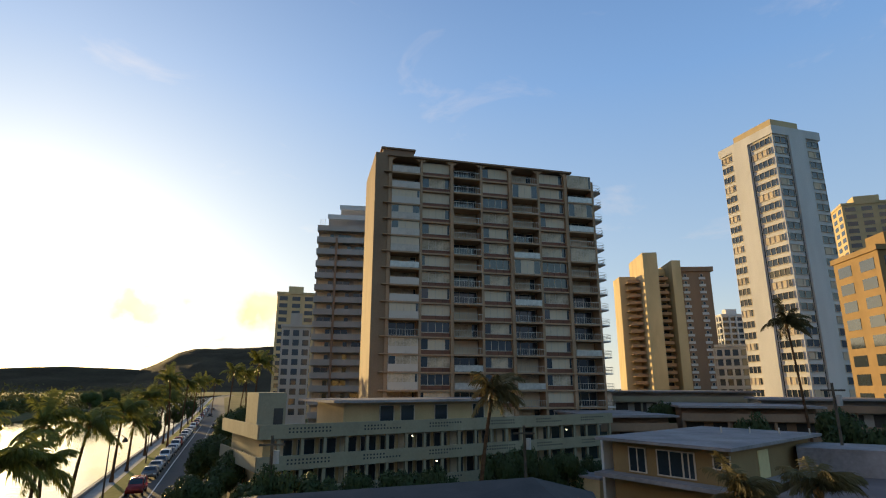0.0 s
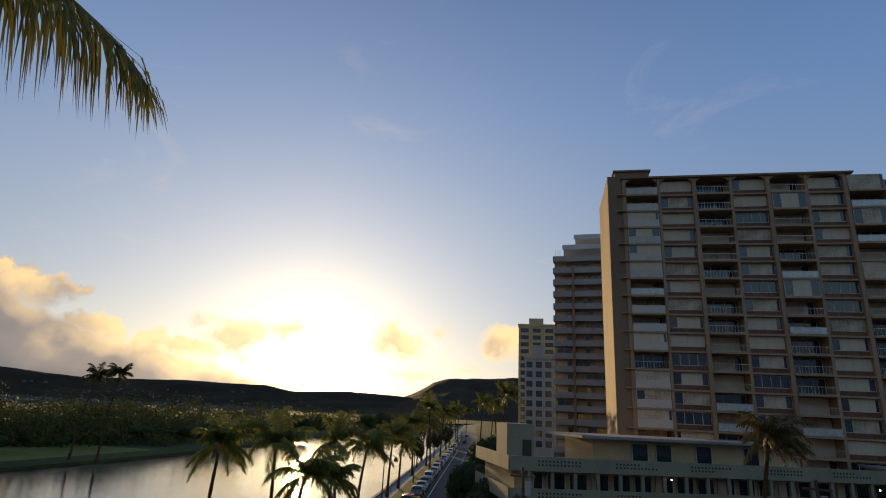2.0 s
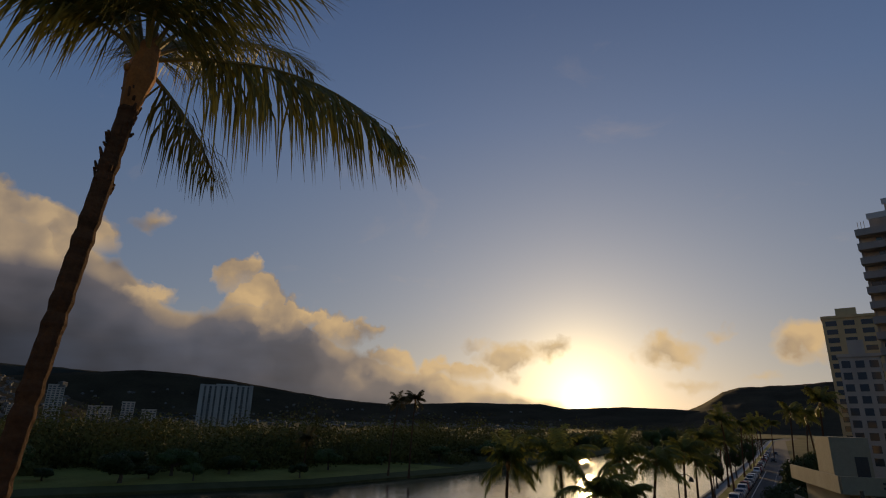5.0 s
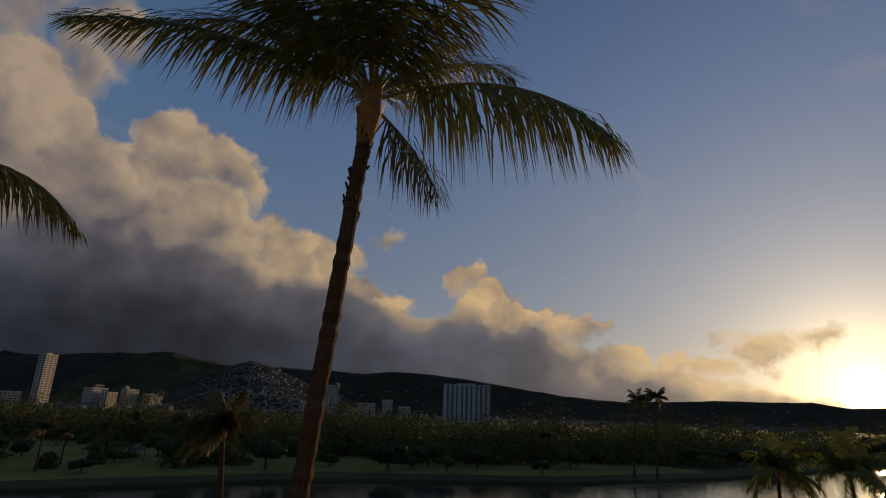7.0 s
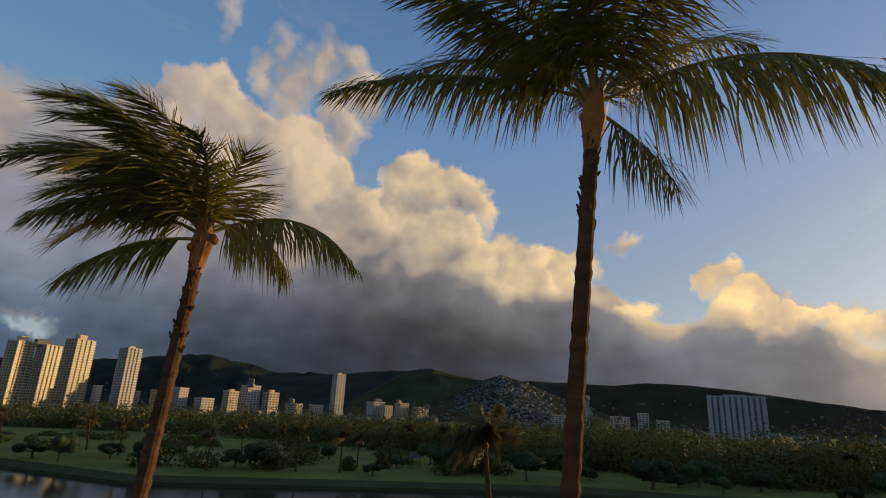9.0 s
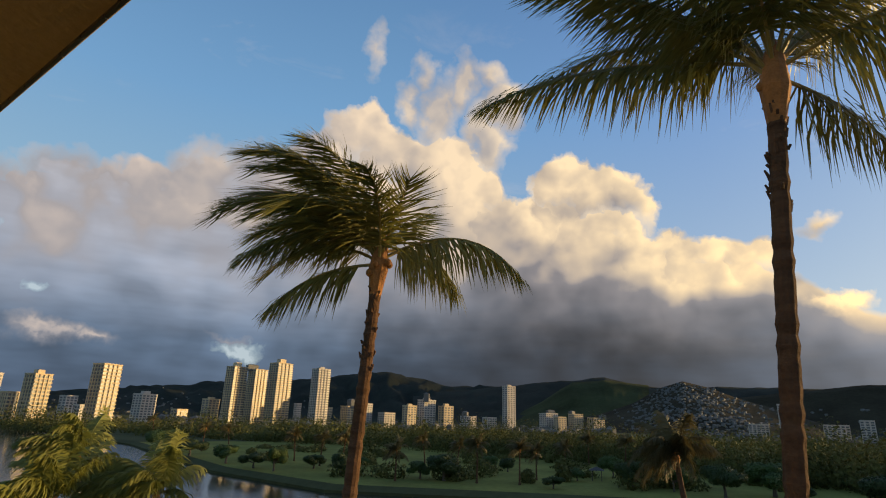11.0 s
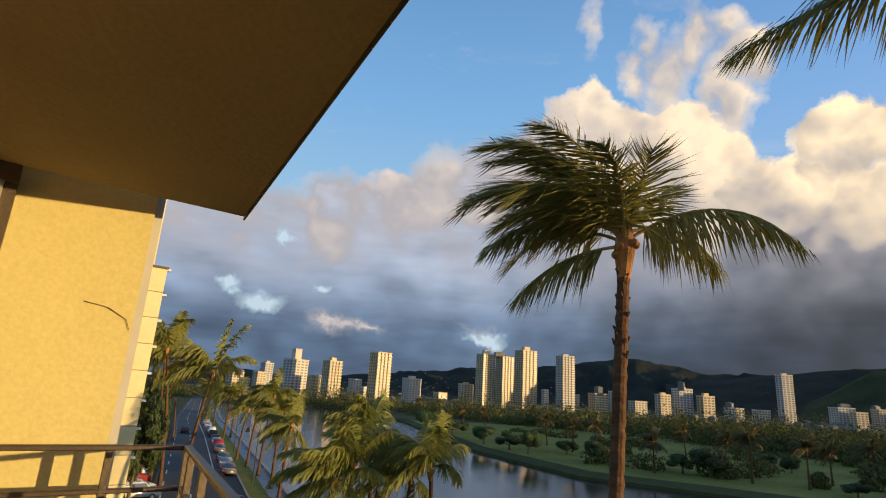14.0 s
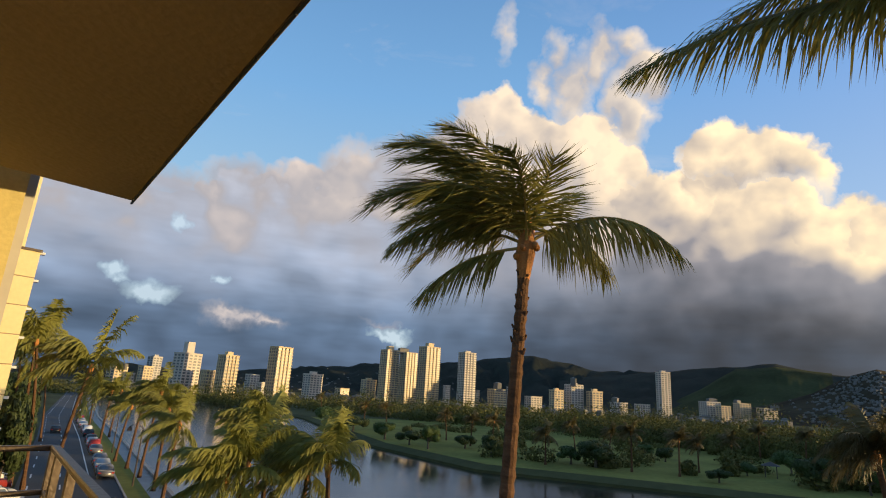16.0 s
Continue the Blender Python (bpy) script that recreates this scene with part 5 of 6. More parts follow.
# each frond: to the right, up, away, length, droop, dry, wind
near_palm(84.2, 9.5, 30.2, 92.5, 10.2, [
    (0.91, 0.41, -0.1, 5.1, 1.35, 0, 0.0), (-0.91, 0.40, -0.05, 5.4, 0.75, 0, 0.1), (0.62, 0.79, 0.3, 4.2, 1.2, 0, 0.1), (-0.67, 0.74, 0.2, 4.7, 1.2, 0, 0.2), (0.55, 0.83, -0.3, 4.3, 1.1, 0, 0.1), (-0.60, 0.80, -0.3, 4.6, 1.1, 0, 0.2),
    (0.37, 0.93, -0.5, 4.4, 1.0, 0, 0.1), (-0.35, 1.0, 0.5, 4.6, 1.0, 0, 0.3), (0.1, 1.0, -0.2, 4.4, 0.8, 0, 0.2), (-0.5, 0.87, -0.45, 4.6, 1.0, 0, 0.2), (0.45, 1.0, 0.5, 4.4, 0.9, 0, 0.2),
    (0.70, -0.22, 0.6, 2.4, 0.8, 0, 0.0), (0.2, 1.0, 0.8, 4.5, 0.9, 0, 0.2), (-0.65, 0.85, -0.15, 4.7, 0.9, 0, 0.2), (0.0, 1.0, -0.8, 4.2, 1.2, 0, 0.2), (-0.2, 1.0, 0.1, 4.4, 0.7, 0, 0.3), (-0.15, 0.9, -0.6, 4.0, 1.3, 0, 0.2)], 3,
    "tall coconut palm with wind-swept dark green fronds beside the balcony", 0.165, 0.5)
near_palm(123.3, 11.5, 15.6, 127.4, 11.0, [
    (-0.37, 0.93, -0.2, 3.4, 1.2, 0, 0.3), (-0.50, 0.87, 0.1, 4.2, 1.8, 1, 0.4), (-0.62, 0.79, -0.2, 4.0, 1.9, 0, 0.4), (-0.85, 0.53, 0.1, 3.3, 1.6, 0, 0.3), (-1.0, -0.07, 0.0, 2.6, 1.2, 0, 0.2), (-0.15, 0.85, 0.7, 3.2, 1.1, 0, 0.3),
    (0.05, 0.80, -0.7, 2.9, 1.1, 0, 0.3), (0.40, 0.80, 0.4, 2.0, 0.6, 0, 0.0), (-0.31, 0.95, 0.3, 3.1, 1.0, 0, 0.3), (-0.44, 0.90, -0.4, 3.8, 1.5, 0, 0.4), (-0.67, 0.74, 0.3, 3.1, 2.0, 0, 0.4), (-0.25, 0.95, -0.5, 3.2, 1.3, 0, 0.3),
    (-0.55, 0.85, 0.4, 3.7, 1.6, 0, 0.4), (-0.40, 0.90, -0.1, 3.6, 1.6, 0, 0.4), (-0.75, 0.65, -0.3, 3.0, 1.7, 0, 0.3), (-0.50, 0.85, -0.6, 3.2, 1.9, 0, 0.4), (0.25, 0.80, -0.5, 2.1, 0.7, 0, 0.1), (-0.58, 0.80, 0.0, 3.3, 1.7, 0, 0.4), (-0.8, 0.6, 0.4, 3.2, 1.8, 0, 0.4),
    (0.91, 0.66, -0.1, 3.5, 1.9, 0, 0.0), (0.92, 0.45, 0.25, 2.3, 2.3, 0, 0.0)], 8,
    "coconut palm with fronds blown to one side and sunlit trunk", 0.145)


def far_palm(height, crown, seed, lean=0.08, count=20, leaf="frond_far"):
    rng = random.Random(seed)
    t = thing("canal_palm", pose(0, 0, -100), "slender coconut palm with ragged wind-blown crown on the canal verge", "palm tree", "palms along the canal")
    a = rng.uniform(0, 6.28)
    h = Vector((math.cos(a) * lean * height, math.sin(a) * lean * height, height))
    part("trunk", trunk_mesh([Vector((0, 0, -0.1)), Vector((h.x * 0.2, h.y * 0.2, height * 0.5)), h], 0.2, 0.12, 7, 16), M["bark"], t)
    bm = bmesh.new()
    for i in range(count):
        b = i * 2.4 + rng.uniform(-0.3, 0.3)
        e = rng.uniform(-0.35, 2.4)
        d = Vector((math.cos(b), math.sin(b), e)) + WIND * 0.35
        frond(bm, h, d, crown * rng.uniform(0.8, 1.1), rng.uniform(1.3, 2.1), 0.24 + 0.18 * crown, 52, rng, hang=0.8, wind=0.4, width=0.024 * crown, fine=False)
    part("crown", bm, M[leaf], t)
    bm = bmesh.new()
    tube(bm, [h - Vector((0, 0, 0.7)), h - Vector((0, 0, 0.2)), h + Vector((0, 0, 0.3))], [0.13, 0.24, 0.1], 7)
    part("sheath", bm, M["sheath"], t)
    return t


def plant(kind, p, height, turn, crown=4.3, leaf="frond_far"):
    t = far_palm(height, crown, 100 + kind, 0.05 + 0.03 * (kind % 4), 20 if leaf == "frond_far" else 26, leaf)
    t.matrix_basis = Matrix.Translation((p.x, p.y, p.z))
    return t


prng = random.Random(21)
# bearing, distance, elevation of the crown
LEG_PALMS = [(34.6, 60, -6.3), (33.9, 66, -3.0), (32.0, 68, -3.1), (37.6, 50, -6.0), (29.2, 88, -2.2), (28.2, 98, -3.0), (25.3, 130, 0.6), (20.6, 150, 1.4), (18.4, 120, 2.2), (25.7, 140, -1.2), (45.1, 56, -3.6), (39.6, 56, -3.4),
             (27.0, 118, -1.0), (26.2, 150, -0.4), (24.4, 170, 0.2), (23.6, 200, 0.4), (22.8, 230, 0.5), (22.0, 260, 0.4), (18.9, 160, 1.2), (19.6, 200, 0.9), (23.0, 300, 0.2), (24.0, 240, -0.1),
             (165.0, 62, 0.9), (166.6, 75, 2.6), (167.5, 80, 2.0), (168.2, 95, 1.6), (150.4, 34, -7.2), (147.4, 42, -3.8), (141.6, 36, -6.8), (144.4, 38, -7.6), (149.0, 46, -4.8), (152.6, 35, -8.0), (156.4, 60, -3.6), (158.5, 84, -0.9), (160.6, 100, -2.2), (157.2, 74, -2.4), (162.0, 120, -1.0), (163.0, 150, -0.6), (164.0, 190, -0.2), (166.2, 130, 0.5), (167.0, 160, 0.4), (161.4, 140, -0.8), (159.6, 92, -1.6),
             (-3.2, 46, -0.3), (-32.4, 88, 5.4), (-24.9, 30, -8.8), (-31.6, 33, -8.0), (93.2, 30, -2.4)]
SMALL = {-3.2: 2.6, -32.4: 3.3, -24.9: 1.9, -31.6: 2.0, 93.2: 2.4}
for i, (az, r, el) in enumerate(LEG_PALMS):
    p = spot(az, r)
    h = EYE_Z + r * math.tan(radians(el))
    # the bearing picks the frond colour with painted shade or the sunlit one
    plant(i, p, max(3.0, h), 0, SMALL.get(az) or (3.7 if 28 < az < 46 else 5.6 if az > 160 and r < 85 else 3.9 if r < 75 else 3.7), "frond_shaded" if 90 < az < 95 or az < 10 else "frond_far")
# on the golf course
for i, (az, foot, crown) in enumerate([(113.4, -6.0, -2.1), (109.3, -5.6, -2.4), (107.7, -5.1, -2.7), (102.8, -3.6, -1.3), (121.3, -5.6, -2.9), (54.6, -5.2, 2.0), (56.6, -5.0, 1.8), (115.4, -4.5, -2.4), (104.9, -4.2, -2.2), (128.6, -4.4, -2.0), (131.0, -4.0, -1.6), (137.0, -3.4, -1.3), (139.3, -3.2, -1.2), (126.5, -4.2, -1.9), (118.5, -4.3, -1.9), (99.5, -3.9, -1.4), (64.6, -4.6, -1.9), (143.5, -2.4, -0.6)]):
    r = max((EYE_Z - 0.5) / math.tan(radians(-foot)), 118.0)
    p = spot(az, r, z=0.4)
    # fairway crowns take the brown colour with shade painted in
    plant(60 + i, p, max(4.0, EYE_Z - 0.4 + r * math.tan(radians(crown))), 0, 3.1, "frond_shaded")


# ---------------------------------------------------------------- trees
def leaf_cloud(rng, lobes, per, size):
    """Leaf clumps scattered over the skins of several lobes."""
    V, F = [], []
    for (cx, cy, cz, rx, rz) in lobes:
        n_leaf = per if cx * cx + cy * cy < 250 ** 2 else per // 3
        grow = 1.0 if n_leaf == per else 1.7
        for _ in range(n_leaf):
            v = Vector((rng.gauss(0, 1), rng.gauss(0, 1), rng.gauss(0, 1))).normalized()
            k = rng.uniform(0.62, 1.06)
            p = Vector((cx + v.x * rx * k, cy + v.y * rx * k, cz + v.z * rz * k))
            a = Vector((rng.gauss(0, 1), rng.gauss(0, 1), rng.gauss(0, 1))).normalized()
            b = (v + a * 0.6).normalized().cross(a).normalized()
            a = b.cross((v + a * 0.5).normalized()).normalized()
            s = size * grow * rng.uniform(0.6, 1.3)
            n = len(V)
            V += [p - a * s, p + b * s * 0.5, p + a * s, p - b * s * 0.5]
            F.append((n, n + 1, n + 2, n + 3))
    me = bpy.data.meshes.new("crown")
    me.from_pydata([tuple(v) for v in V], [], F)
    return me


def broad_tree(seed, height, spread, dark):
    rng = random.Random(seed)
    t = thing("park_tree", pose(0, 0, -100), "round dark green park tree on the fairway", "tree", "park trees")
    bm = bmesh.new()
    fork = height * 0.34
    tube(bm, [(0, 0, -0.2), (0.1, 0, fork * 0.5), (0.05, 0.1, fork)], [0.32, 0.22, 0.2], 8)
    lobes = []
    for i in range(9):
        a = i * 0.7 * 3.1 + rng.uniform(-0.4, 0.4)
        k = rng.uniform(0.25, 0.66) * spread if i else 0
        z = height * rng.uniform(0.40, 0.74) if i else height * 0.72
        p = Vector((math.cos(a) * k, math.sin(a) * k, z))
        lobes.append((p.x, p.y, p.z, spread * rng.uniform(0.30, 0.46), height * rng.uniform(0.15, 0.24)))
        tube(bm, [(0.05, 0.1, fork * 0.95), (p.x * 0.5, p.y * 0.5, (fork + z) / 2 - 0.2), tuple(p)], [0.14, 0.09, 0.04], 5)
    part("trunk", bm, M["wood_bark"], t)
    me = leaf_cloud(rng, lobes, 800, 0.2)
    me.materials.append(M["leaf_dark"] if dark else M["leaf"])
    part("crown", me, None, t)
    t["height"], t["spread"] = height, spread
    return t


TREES = [broad_tree(31, 6, 3.6, True), broad_tree(32, 6.5, 3.4, False), broad_tree(33, 5.5, 3.8, True), broad_tree(34, 7, 4.2, False)]


BANK_AZ = [math.degrees(math.atan2(-x, y)) % 360 for x, y in FAR_BANK]
BANK_R = [math.hypot(x, y) for x, y in FAR_BANK]


def plant_tree(kind, az, foot, top, wide=None, r=None):
    r = r or (EYE_Z - 0.5) / math.tan(radians(-foot))
    if wide and r > 75 and 35 < az < 140:
        r = max(r, float(np.interp(az, BANK_AZ, BANK_R)) + 4.0 + 45.0 * prng.random() ** 2)
    p = spot(az, r, z=0.35)
    h = max(2.5, EYE_Z - 0.35 + r * math.tan(radians(top)))
    src = TREES[kind]
    s = h / src["height"]
    sx = (math.tan(radians(wide)) * r / src["spread"]) if wide else s
    sx = min(sx, 1.5 * s)
    return copy_thing(src, Matrix.Translation(p) @ pose(0, 0, 0, 0, 0, az * 37 % 360) @ Matrix.Diagonal((sx, sx, s, 1)))


for i, row in enumerate([(116.9, -7.0, -3.1, 2.6), (119.2, -6.8, -3.9, 1.8), (106.1, -6.9, -4.5, 1.6), (103.8, -5.0, -3.5, 1.3), (129.4, -6.1, -3.0, 1.2), (132.4, -5.2, -2.7, 1.4), (134.6, -5.3, -3.0, 1.0), (124.8, -6.2, -4.3, 1.1), (126.6, -5.2, -3.1, 1.2), (137.4, -4.2, -2.2, 1.2), (140.0, -3.6, -1.9, 1.2), (142.6, -3.2, -1.6, 1.1),
                         (85.3, -6.6, -4.9, 1.6), (82.0, -6.4, -3.6, 1.8), (77.8, -6.8, -4.8, 1.4), (73.6, -6.6, -3.9, 1.5), (71.0, -6.4, -3.7, 1.3), (69.0, -5.9, -4.0, 1.3), (64.8, -5.8, -4.1, 1.2), (62.5, -5.2, -3.0, 1.5), (60.0, -6.0, -3.8, 1.6), (57.0, -5.6, -3.6, 1.5), (67.0, -5.4, -2.6, 1.6), (75.5, -6.0, -2.8, 1.8), (80.0, -5.8, -2.6, 1.8), (88.0, -6.0, -2.6, 2.0), (91.0, -5.8, -2.4, 2.0), (95.5, -5.4, -2.8, 1.6), (98.5, -5.6, -3.2, 1.4),
                         (52.0, -5.0, -2.6, 1.6), (49.0, -4.6, -2.0, 1.5), (46.5, -4.2, -1.7, 1.5), (44.0, -3.9, -1.4, 1.4), (41.5, -3.5, -1.0, 1.3), (39.0, -3.1, -0.8, 1.2), (36.8, -2.9, -0.7, 1.2), (34.6, -2.5, -0.5, 1.1), (32.2, -2.2, -0.3, 1.1), (30.0, -1.9, -0.2, 1.0), (100.6, -4.6, -2.4, 1.2), (110.8, -4.5, -2.9, 1.0), (112.2, -4.2, -2.7, 1.1)]):
    plant_tree(i % 4, row[0] + prng.uniform(-0.5, 0.5), row[1], row[2] + prng.uniform(-0.3, 0.5), row[3] * prng.uniform(0.85, 1.55))
# trees along the road and below the low building
for i, (az, r, top, wide) in enumerate([(21.5, 70, -3.6, 3.0), (19.5, 60, -5.2, 3.2), (22.8, 52, -7.0, 3.0), (16.5, 44, -6.4, 3.2), (12.5, 44, -7.0, 3.0), (8.5, 45, -7.2, 3.0), (4.0, 46, -7.0, 3.2), (0.5, 46, -6.8, 2.6), (-5.5, 52, -5.4, 2.4), (-8.2, 55, -4.8, 2.4), (-11.4, 54, -5.2, 2.6), (-13.8, 56, -5.8, 2.0), (-20.8, 90, -0.6, 1.8), (-28.5, 70, -1.6, 2.2), (-34.4, 72, -0.8, 2.6), (-37.8, 66, -2.0, 2.6), (20.2, 95, -1.6, 2.0), (18.2, 110, -0.4, 2.0),
                                        (168.9, 62, -1.8, 2.2), (168.6, 70, -1.0, 2.0), (168.3, 80, -0.8, 1.8), (168.0, 92, -0.4, 1.6), (169.0, 120, 0.6, 1.8), (168.2, 150, 0.8, 1.6), (170.2, 92, 0.2, 2.0), (167.6, 210, 0.6, 1.4), (26.6, 135, -1.9, 1.0), (25.0, 165, -1.4, 0.9), (23.9, 205, -1.0, 0.8)]):
    plant_tree((0, 2)[i % 2], az, -5, top, wide, r)
for o in TREES:
    for c in list(o.children_recursive) + [o]:
        bpy.data.objects.remove(c)


def woods():
    """Dense far woods beyond the fairways: uncountable crowns."""
    rng = random.Random(77)
    lobes = []
    for i in range(1500):
        az = rng.uniform(24, 172)
        r0 = float(np.interp(az, [24, 34, 44, 56, 71, 90, 113, 134, 146, 158, 172], [420, 340, 235, 165, 142, 150, 215, 280, 340, 420, 500]))
        r = r0 * rng.uniform(1.0, 1.25) if rng.random() < 0.5 else r0 * rng.uniform(1.2, 3.4)
        p = spot(az, r)
        h = rng.choice((4.0, 5.5, 6.5, 8.0, 12.0)) * rng.uniform(0.8, 1.25) * (1.0 + 0.18 * math.sin(az * 0.9) * math.sin(az * 0.23))
        w = rng.uniform(3.5, 9.5) * (1 + r / 900)
        lobes.append((p.x, p.y, h * 0.45, w, h * 0.62))
    for i in range(240):
        az = rng.uniform(44, 136)
        bank = float(np.interp(az, BANK_AZ, BANK_R))
        p = spot(az, bank + 14 + 90 * rng.random())
        if math.sin(az * 0.7) + math.sin(p.length * 0.05) > 0.5:
            continue
        h = rng.uniform(1.5, 4.5)
        lobes.append((p.x, p.y, h * 0.45, rng.uniform(1.5, 5.0), h * 0.6))
    me = leaf_cloud(rng, lobes, 400, 0.44)
    me.materials.append(M["woods_leaf"])
    ob = part("far_woods", me, None)
    tagged(ob, "dense dark green woods beyond the fairways", "woods", kind="stuff")


woods()


def town():
    """Small pale houses over the far flats and hillsides."""
    rng = random.Random(88)
    V, F = [], []

    def add(p, w, d, h, a):
        m = Matrix.Translation(p) @ pose(0, 0, 0, 0, 0, a)
        n = len(V)
        for z in (-3, h):
            for x, y in ((-w, -d), (w, -d), (w, d), (-w, d)):
                V.append(tuple(m @ Vector((x / 2, y / 2, z))))
        V.append(tuple(m @ Vector((-w / 4, 0, h + d * 0.22))))
        V.append(tuple(m @ Vector((w / 4, 0, h + d * 0.22))))
        F.extend([(n + i, n + (i + 1) % 4, n + 4 + (i + 1) % 4, n + 4 + i) for i in range(4)])
        F.extend([(n + 4, n + 5, n + 9, n + 8), (n + 6, n + 7, n + 8, n + 9), (n + 5, n + 6, n + 9), (n + 7, n + 4, n + 8)])
    dg = bpy.context.evaluated_depsgraph_get()

    def drop(az, r):
        p = spot(az, r)
        hit, loc, *_ = scene.ray_cast(dg, Vector((p.x, p.y, 900)), Vector((0, 0, -1)))
        return Vector((p.x, p.y, loc.z if hit and loc.z < 600 else 0))
    spots = []
    for _ in range(900):
        spots.append((rng.gauss(93.2, 2.7), rng.uniform(1180, 1880), 0.62))
    for _ in range(420):
        spots.append((rng.uniform(40, 93), rng.uniform(750, 2400), 1.0))
    for _ in range(260):
        spots.append((rng.uniform(100, 165), rng.uniform(650, 1400), 1.5))
    for _ in range(120):
        spots.append((rng.uniform(128, 155), rng.uniform(2600, 3600), 1.4))
    for az, r, k in spots:
        p = drop(az, r)
        add(p, rng.uniform(6, 13) * k, rng.uniform(6, 9) * min(k, 1), rng.uniform(2.5, 5) * min(k, 1) * (1.6 if k > 1.2 and rng.random() < 0.4 else 1), rng.uniform(0, 180))
    me = bpy.data.meshes.new("town")
    me.from_pydata(V, [], F)
    me.materials.append(material("painted_houses", (0.15, 0.138, 0.12), 0.8, island=0.9, scale=0.02, color2=(0.09, 0.085, 0.07)))
    tagged(part("hillside_houses", me, None), "many small pale houses over flats and hillsides", "houses", kind="stuff")


bpy.context.view_layer.update()
town()


# ---------------------------------------------------------------- cars and lamps
def car(i):
    colour = CAR_COLOURS[i][0]
    t = thing("parked_car", pose(0, 0, -100), colour + " car parked along the kerb", "car", "parked cars")
    prof = [(-2.2, 0.35), (-2.25, 0.75), (-2.1, 0.95), (-1.2, 1.02), (-0.75, 1.45), (0.9, 1.48), (1.55, 1.0), (2.15, 0.92), (2.25, 0.6), (2.2, 0.35)]
    if i % 3 == 0:
        prof = [(-2.3, 0.4), (-2.35, 0.9), (-2.25, 1.15), (-1.2, 1.2), (-0.7, 1.75), (2.05, 1.78), (2.3, 1.15), (2.32, 0.6), (2.25, 0.4)]
    bm = bmesh.new()
    L_, R_ = [], []
    for x, z in prof:
        s = 0.9 if z < 1.1 else 0.72
        L_.append(bm.verts.new((x, -s, z)))
        R_.append(bm.verts.new((x, s, z)))
    n = len(prof)
    for k in range(n):
        bm.faces.new((L_[k], L_[(k + 1) % n], R_[(k + 1) % n], R_[k]))
    bm.faces.new(L_[::-1])
    bm.faces.new(R_)
    bmesh.ops.bevel(bm, geom=list(bm.edges), offset=0.06, segments=2, affect="EDGES")
    part("body", bm, CAR_PAINT[i], t, smooth=True)
    top = max(z for _, z in prof)
    for s in (-1, 1):
        bm = bmesh.new()
        quad(bm, [(-0.95, s * 0.915 * 0.93, 1.12), (1.3, s * 0.915 * 0.93, 1.12), (0.85, s * 0.75, top - 0.1), (-0.65, s * 0.75, top - 0.1)])
        part("side_window", bm, M["glass"], t)
    bm = bmesh.new()
    quad(bm, [(-1.2, -0.7, 1.1), (-1.2, 0.7, 1.1), (-0.78, 0.62, top - 0.06), (-0.78, -0.62, top - 0.06)])
    part("windscreen", bm, M["glass"], t, at=Matrix.Translation((-0.06, 0, 0.03)))
    for nm, x, mt in (("headlight", -2.27, M["headlamp"]), ("tail_light", 2.27, M["taillamp"])):
        for s in (-1, 1):
            bm = bmesh.new()
            block(bm, x - 0.03, x + 0.03, s * 0.72 - 0.15, s * 0.72 + 0.15, 0.68, 0.82)
            part(nm, bm, mt, t)
    for x in (-1.4, 1.4):
        for s in (-1, 1):
            bm = bmesh.new()
            tube(bm, [(x, s * 0.93, 0.33), (x, s * 0.70, 0.33)], 0.33, 14)
            w = part("wheel", bm, M["tyre"], t)
            bm = bmesh.new()
            tube(bm, [(x, s * 0.945, 0.33), (x, s * 0.9, 0.33)], 0.2, 10)
            part("rim", bm, M["metal"], w)
    return t


CARS = [car(i) for i in range(6)]
crng = random.Random(9)


def along(d, y0, y1, step, group=True):
    line = offset([Vector(p) for p in NEAR_BANK], d)
    acc = 0.0
    for a, b in zip(line, line[1:]):
        v = b - a
        s = acc
        while s < v.length:
            p = a + v * (s / v.length)
            if y0 < p.y < y1:
                yield p, math.degrees(math.atan2(v.y, v.x))
            s += step
        acc = s - v.length


for y0, y1 in ((46, 330), (-260, -44)):
    for p, a in along(5.85, y0, y1, 6.3):
        if crng.random() < (0.86 if y0 > 0 else 0.5):
            copy_thing(CARS[crng.choice((0, 0, 1, 1, 2, 2, 3, 4, 5, 5))], Matrix.Translation((p.x, p.y, 0.02)) @ pose(0, 0, 0, 0, 0, a + 180))
for d, y0, y1 in ((11.9, 165, 177), (8.9, 230, 238), (8.8, -64, -57), (11.6, -150, -142), (8.9, 300, 308)):
    for p, a in along(d, y0, y1, 7):
        o = copy_thing(CARS[2], Matrix.Translation((p.x, p.y, 0.02)) @ pose(0, 0, 0, 0, 0, a + 180))
        o["label"], o["group"] = "black car driving on the boulevard", "cars on the road"
        break
for k, (x, y) in enumerate(((-16.5, -66), (-16.8, -70), (-17.2, -74.5), (-18.0, -79), (-18.4, -84), (-19.2, -89))):
    o = copy_thing(CARS[(0, 1, 3, 0, 2, 0)[k]], Matrix.Translation((x + 3.0, y, 0.02)) @ pose(0, 0, 0, 0, 0, 10))
    o["group"] = "cars in the parking lot"
for o in CARS:
    for c in list(o.children_recursive) + [o]:
        bpy.data.objects.remove(c)


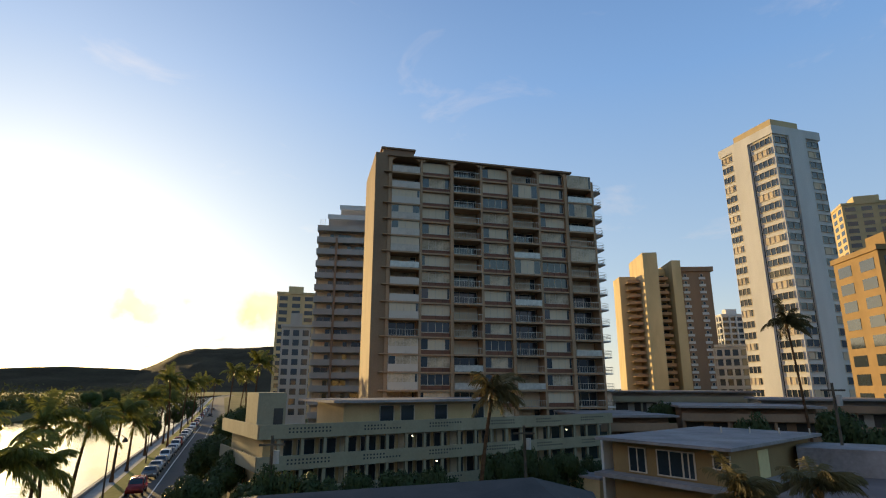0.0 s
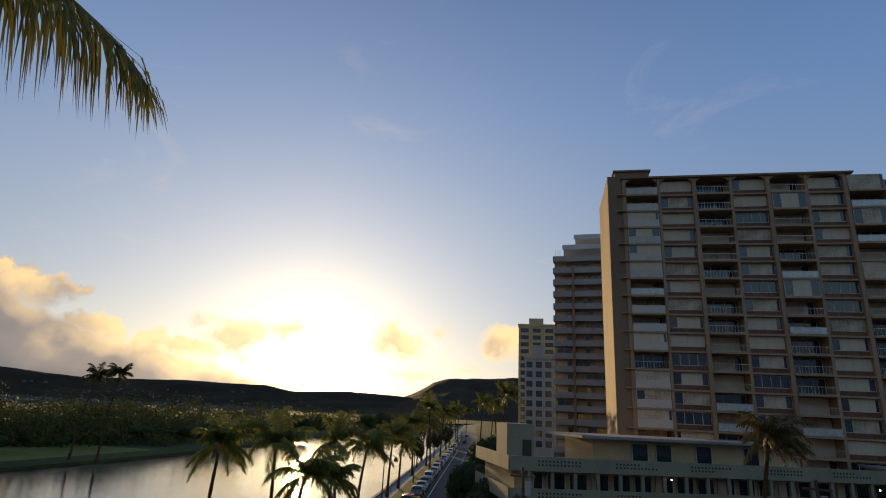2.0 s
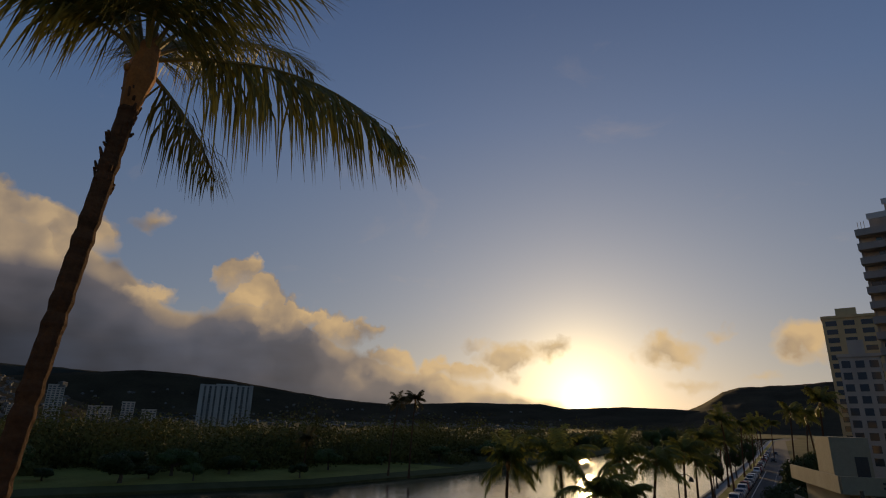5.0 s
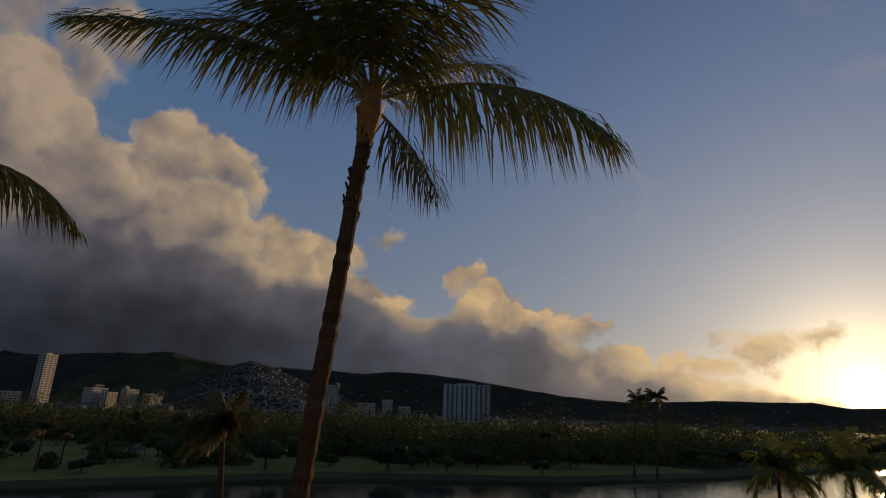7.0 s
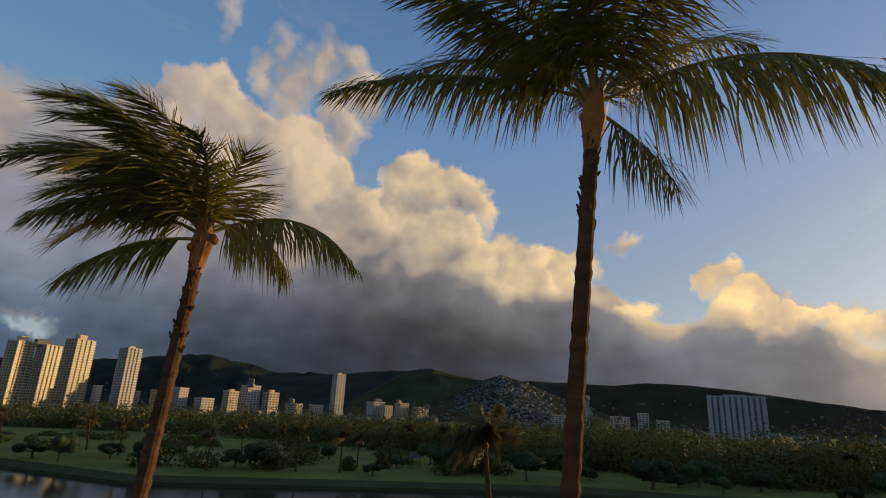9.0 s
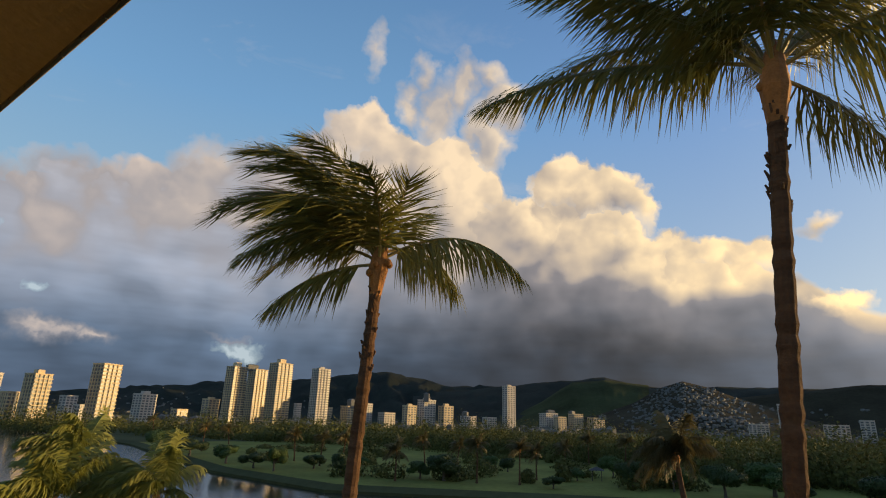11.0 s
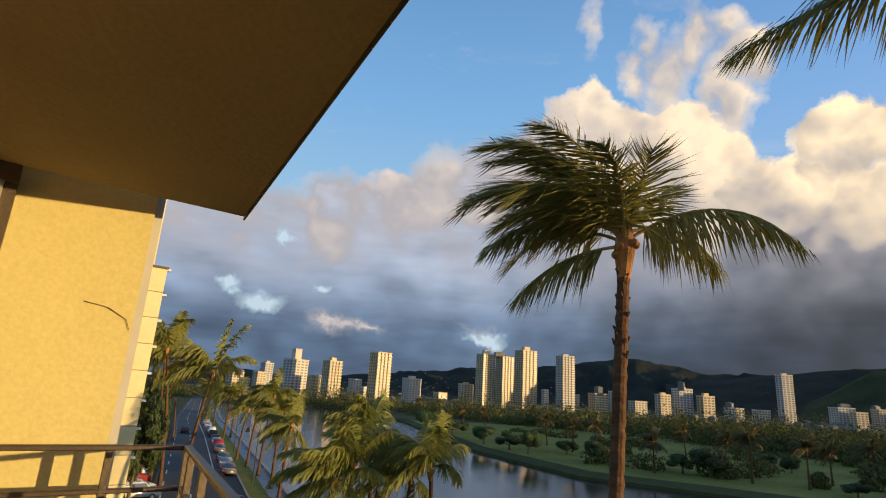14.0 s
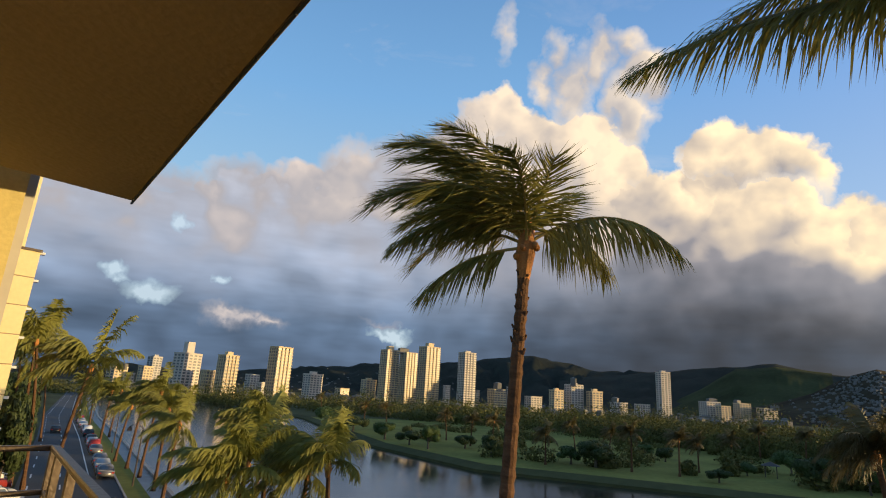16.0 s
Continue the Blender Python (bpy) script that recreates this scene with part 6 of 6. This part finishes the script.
def street_lamp(p, turn, h=6.5):
    t = thing("street_lamp", Matrix.Translation((p.x, p.y, 0.05)) @ pose(0, 0, 0, 0, 0, turn), "dark metal street lamp on the canal verge", "street lamp", "street lamps")
    bm = bmesh.new()
    tube(bm, [(0, 0, 0), (0, 0, h * 0.5), (0, 0, h)], [0.11, 0.08, 0.06], 8)
    part("pole", bm, M["dark_metal"], t)
    bm = bmesh.new()
    tube(bm, [(0, 0, h - 0.1), (0.4, 0, h + 0.35), (1.0, 0, h + 0.4), (1.4, 0, h + 0.1)], 0.045, 6)
    part("arm", bm, M["dark_metal"], t)
    bm = bmesh.new()
    tube(bm, [(1.4, 0, h + 0.15), (1.4, 0, h - 0.05), (1.4, 0, h - 0.35)], [0.08, 0.22, 0.3], 10)
    part("shade", bm, M["dark_metal"], t)


for y0, y1 in ((55, 300), (-240, -50)):
    for p, a in along(3.4, y0, y1, 34):
        street_lamp(p, a + 90)


def sign_post(p, turn):
    t = thing("road_sign", Matrix.Translation((p.x, p.y, 0.05)) @ pose(0, 0, 0, 0, 0, turn), "white road sign on a thin metal post", "sign", "road signs")
    bm = bmesh.new()
    tube(bm, [(0, 0, 0), (0, 0, 2.9)], 0.035, 6)
    part("post", bm, M["metal"], t)
    bm = bmesh.new()
    block(bm, -0.35, 0.35, -0.06, -0.04, 2.0, 2.9)
    part("plate", bm, M["white_wall"], t)


for p, a in list(along(17.2, -110, -58, 26)):
    sign_post(p, 180)


def shelter():
    p = spot(102.1, (EYE_Z - 0.5) / math.tan(radians(4.9)))
    t = thing("golf_shelter", Matrix.Translation((p.x, p.y, 0.5)) @ pose(0, 0, 0, 0, 0, 12), "small open shelter with dark roof on the fairway", "shelter")
    for x in (-1.3, 1.3):
        for y in (-1, 1):
            bm = bmesh.new()
            block(bm, x - 0.08, x + 0.08, y - 0.08, y + 0.08, -0.1, 2.2)
            part("post", bm, M["wood_bark"], t)
    bm = bmesh.new()
    a = [(-1.9, -1.6, 2.2), (1.9, -1.6, 2.2), (1.9, 1.6, 2.2), (-1.9, 1.6, 2.2)]
    for k in range(4):
        bm.faces.new([bm.verts.new(v) for v in (a[k], a[(k + 1) % 4], (0, 0, 2.95))])
    quad(bm, a[::-1])
    part("roof", bm, M["dark_roof"], t)


shelter()


def utility_pole(az, r, top_el):
    p = spot(az, r)
    h = EYE_Z + r * math.tan(radians(top_el))
    t = thing("utility_pole", Matrix.Translation((p.x, p.y, 0)) @ pose(0, 0, 0, 0, 0, az), "dark wooden utility pole among trees", "pole", "utility poles")
    bm = bmesh.new()
    tube(bm, [(0, 0, -0.1), (0.03, 0, h * 0.5), (0, 0, h)], [0.16, 0.13, 0.11], 8)
    part("pole", bm, M["wood_bark"], t)
    bm = bmesh.new()
    block(bm, -0.9, 0.9, -0.16, -0.06, h - 0.7, h - 0.55)
    part("crossarm", bm, M["wood_bark"], t)
    bm = bmesh.new()
    tube(bm, [(0.35, -0.2, h - 1.9), (0.35, -0.2, h - 1.0)], 0.22, 10)
    part("transformer", bm, M["grey_wall"], t)


utility_pole(16.2, 44, -4.4)
utility_pole(-7.9, 50, -3.6)
utility_pole(-34.2, 60, 0.4)


def gallery_lamp(az, r, el):
    p = spot(az, r, el)
    t = thing("gallery_lamp", Matrix.Translation(p), "small lit gallery lamp under the parapet", "lamp", "gallery lamps")
    bm = bmesh.new()
    bmesh.ops.create_icosphere(bm, subdivisions=2, radius=0.09)
    part("globe", bm, LAMP, t)
    bm = bmesh.new()
    block(bm, -0.06, 0.06, -0.05, 0.45, 0.07, 0.13)
    part("bracket", bm, M["dark_metal"], t)


LAMP = bpy.data.materials.new("lit_lamp_glass")
LAMP.use_nodes = True
LAMP.node_tree.nodes["Principled BSDF"].inputs["Emission Color"].default_value = (1.0, 0.85, 0.6, 1)
LAMP.node_tree.nodes["Principled BSDF"].inputs["Emission Strength"].default_value = 3.0
for row in ((3.0, 57.5, -4.6), (0.6, 58.4, -6.9), (-12.0, 67.5, -3.95)):
    gallery_lamp(*row)
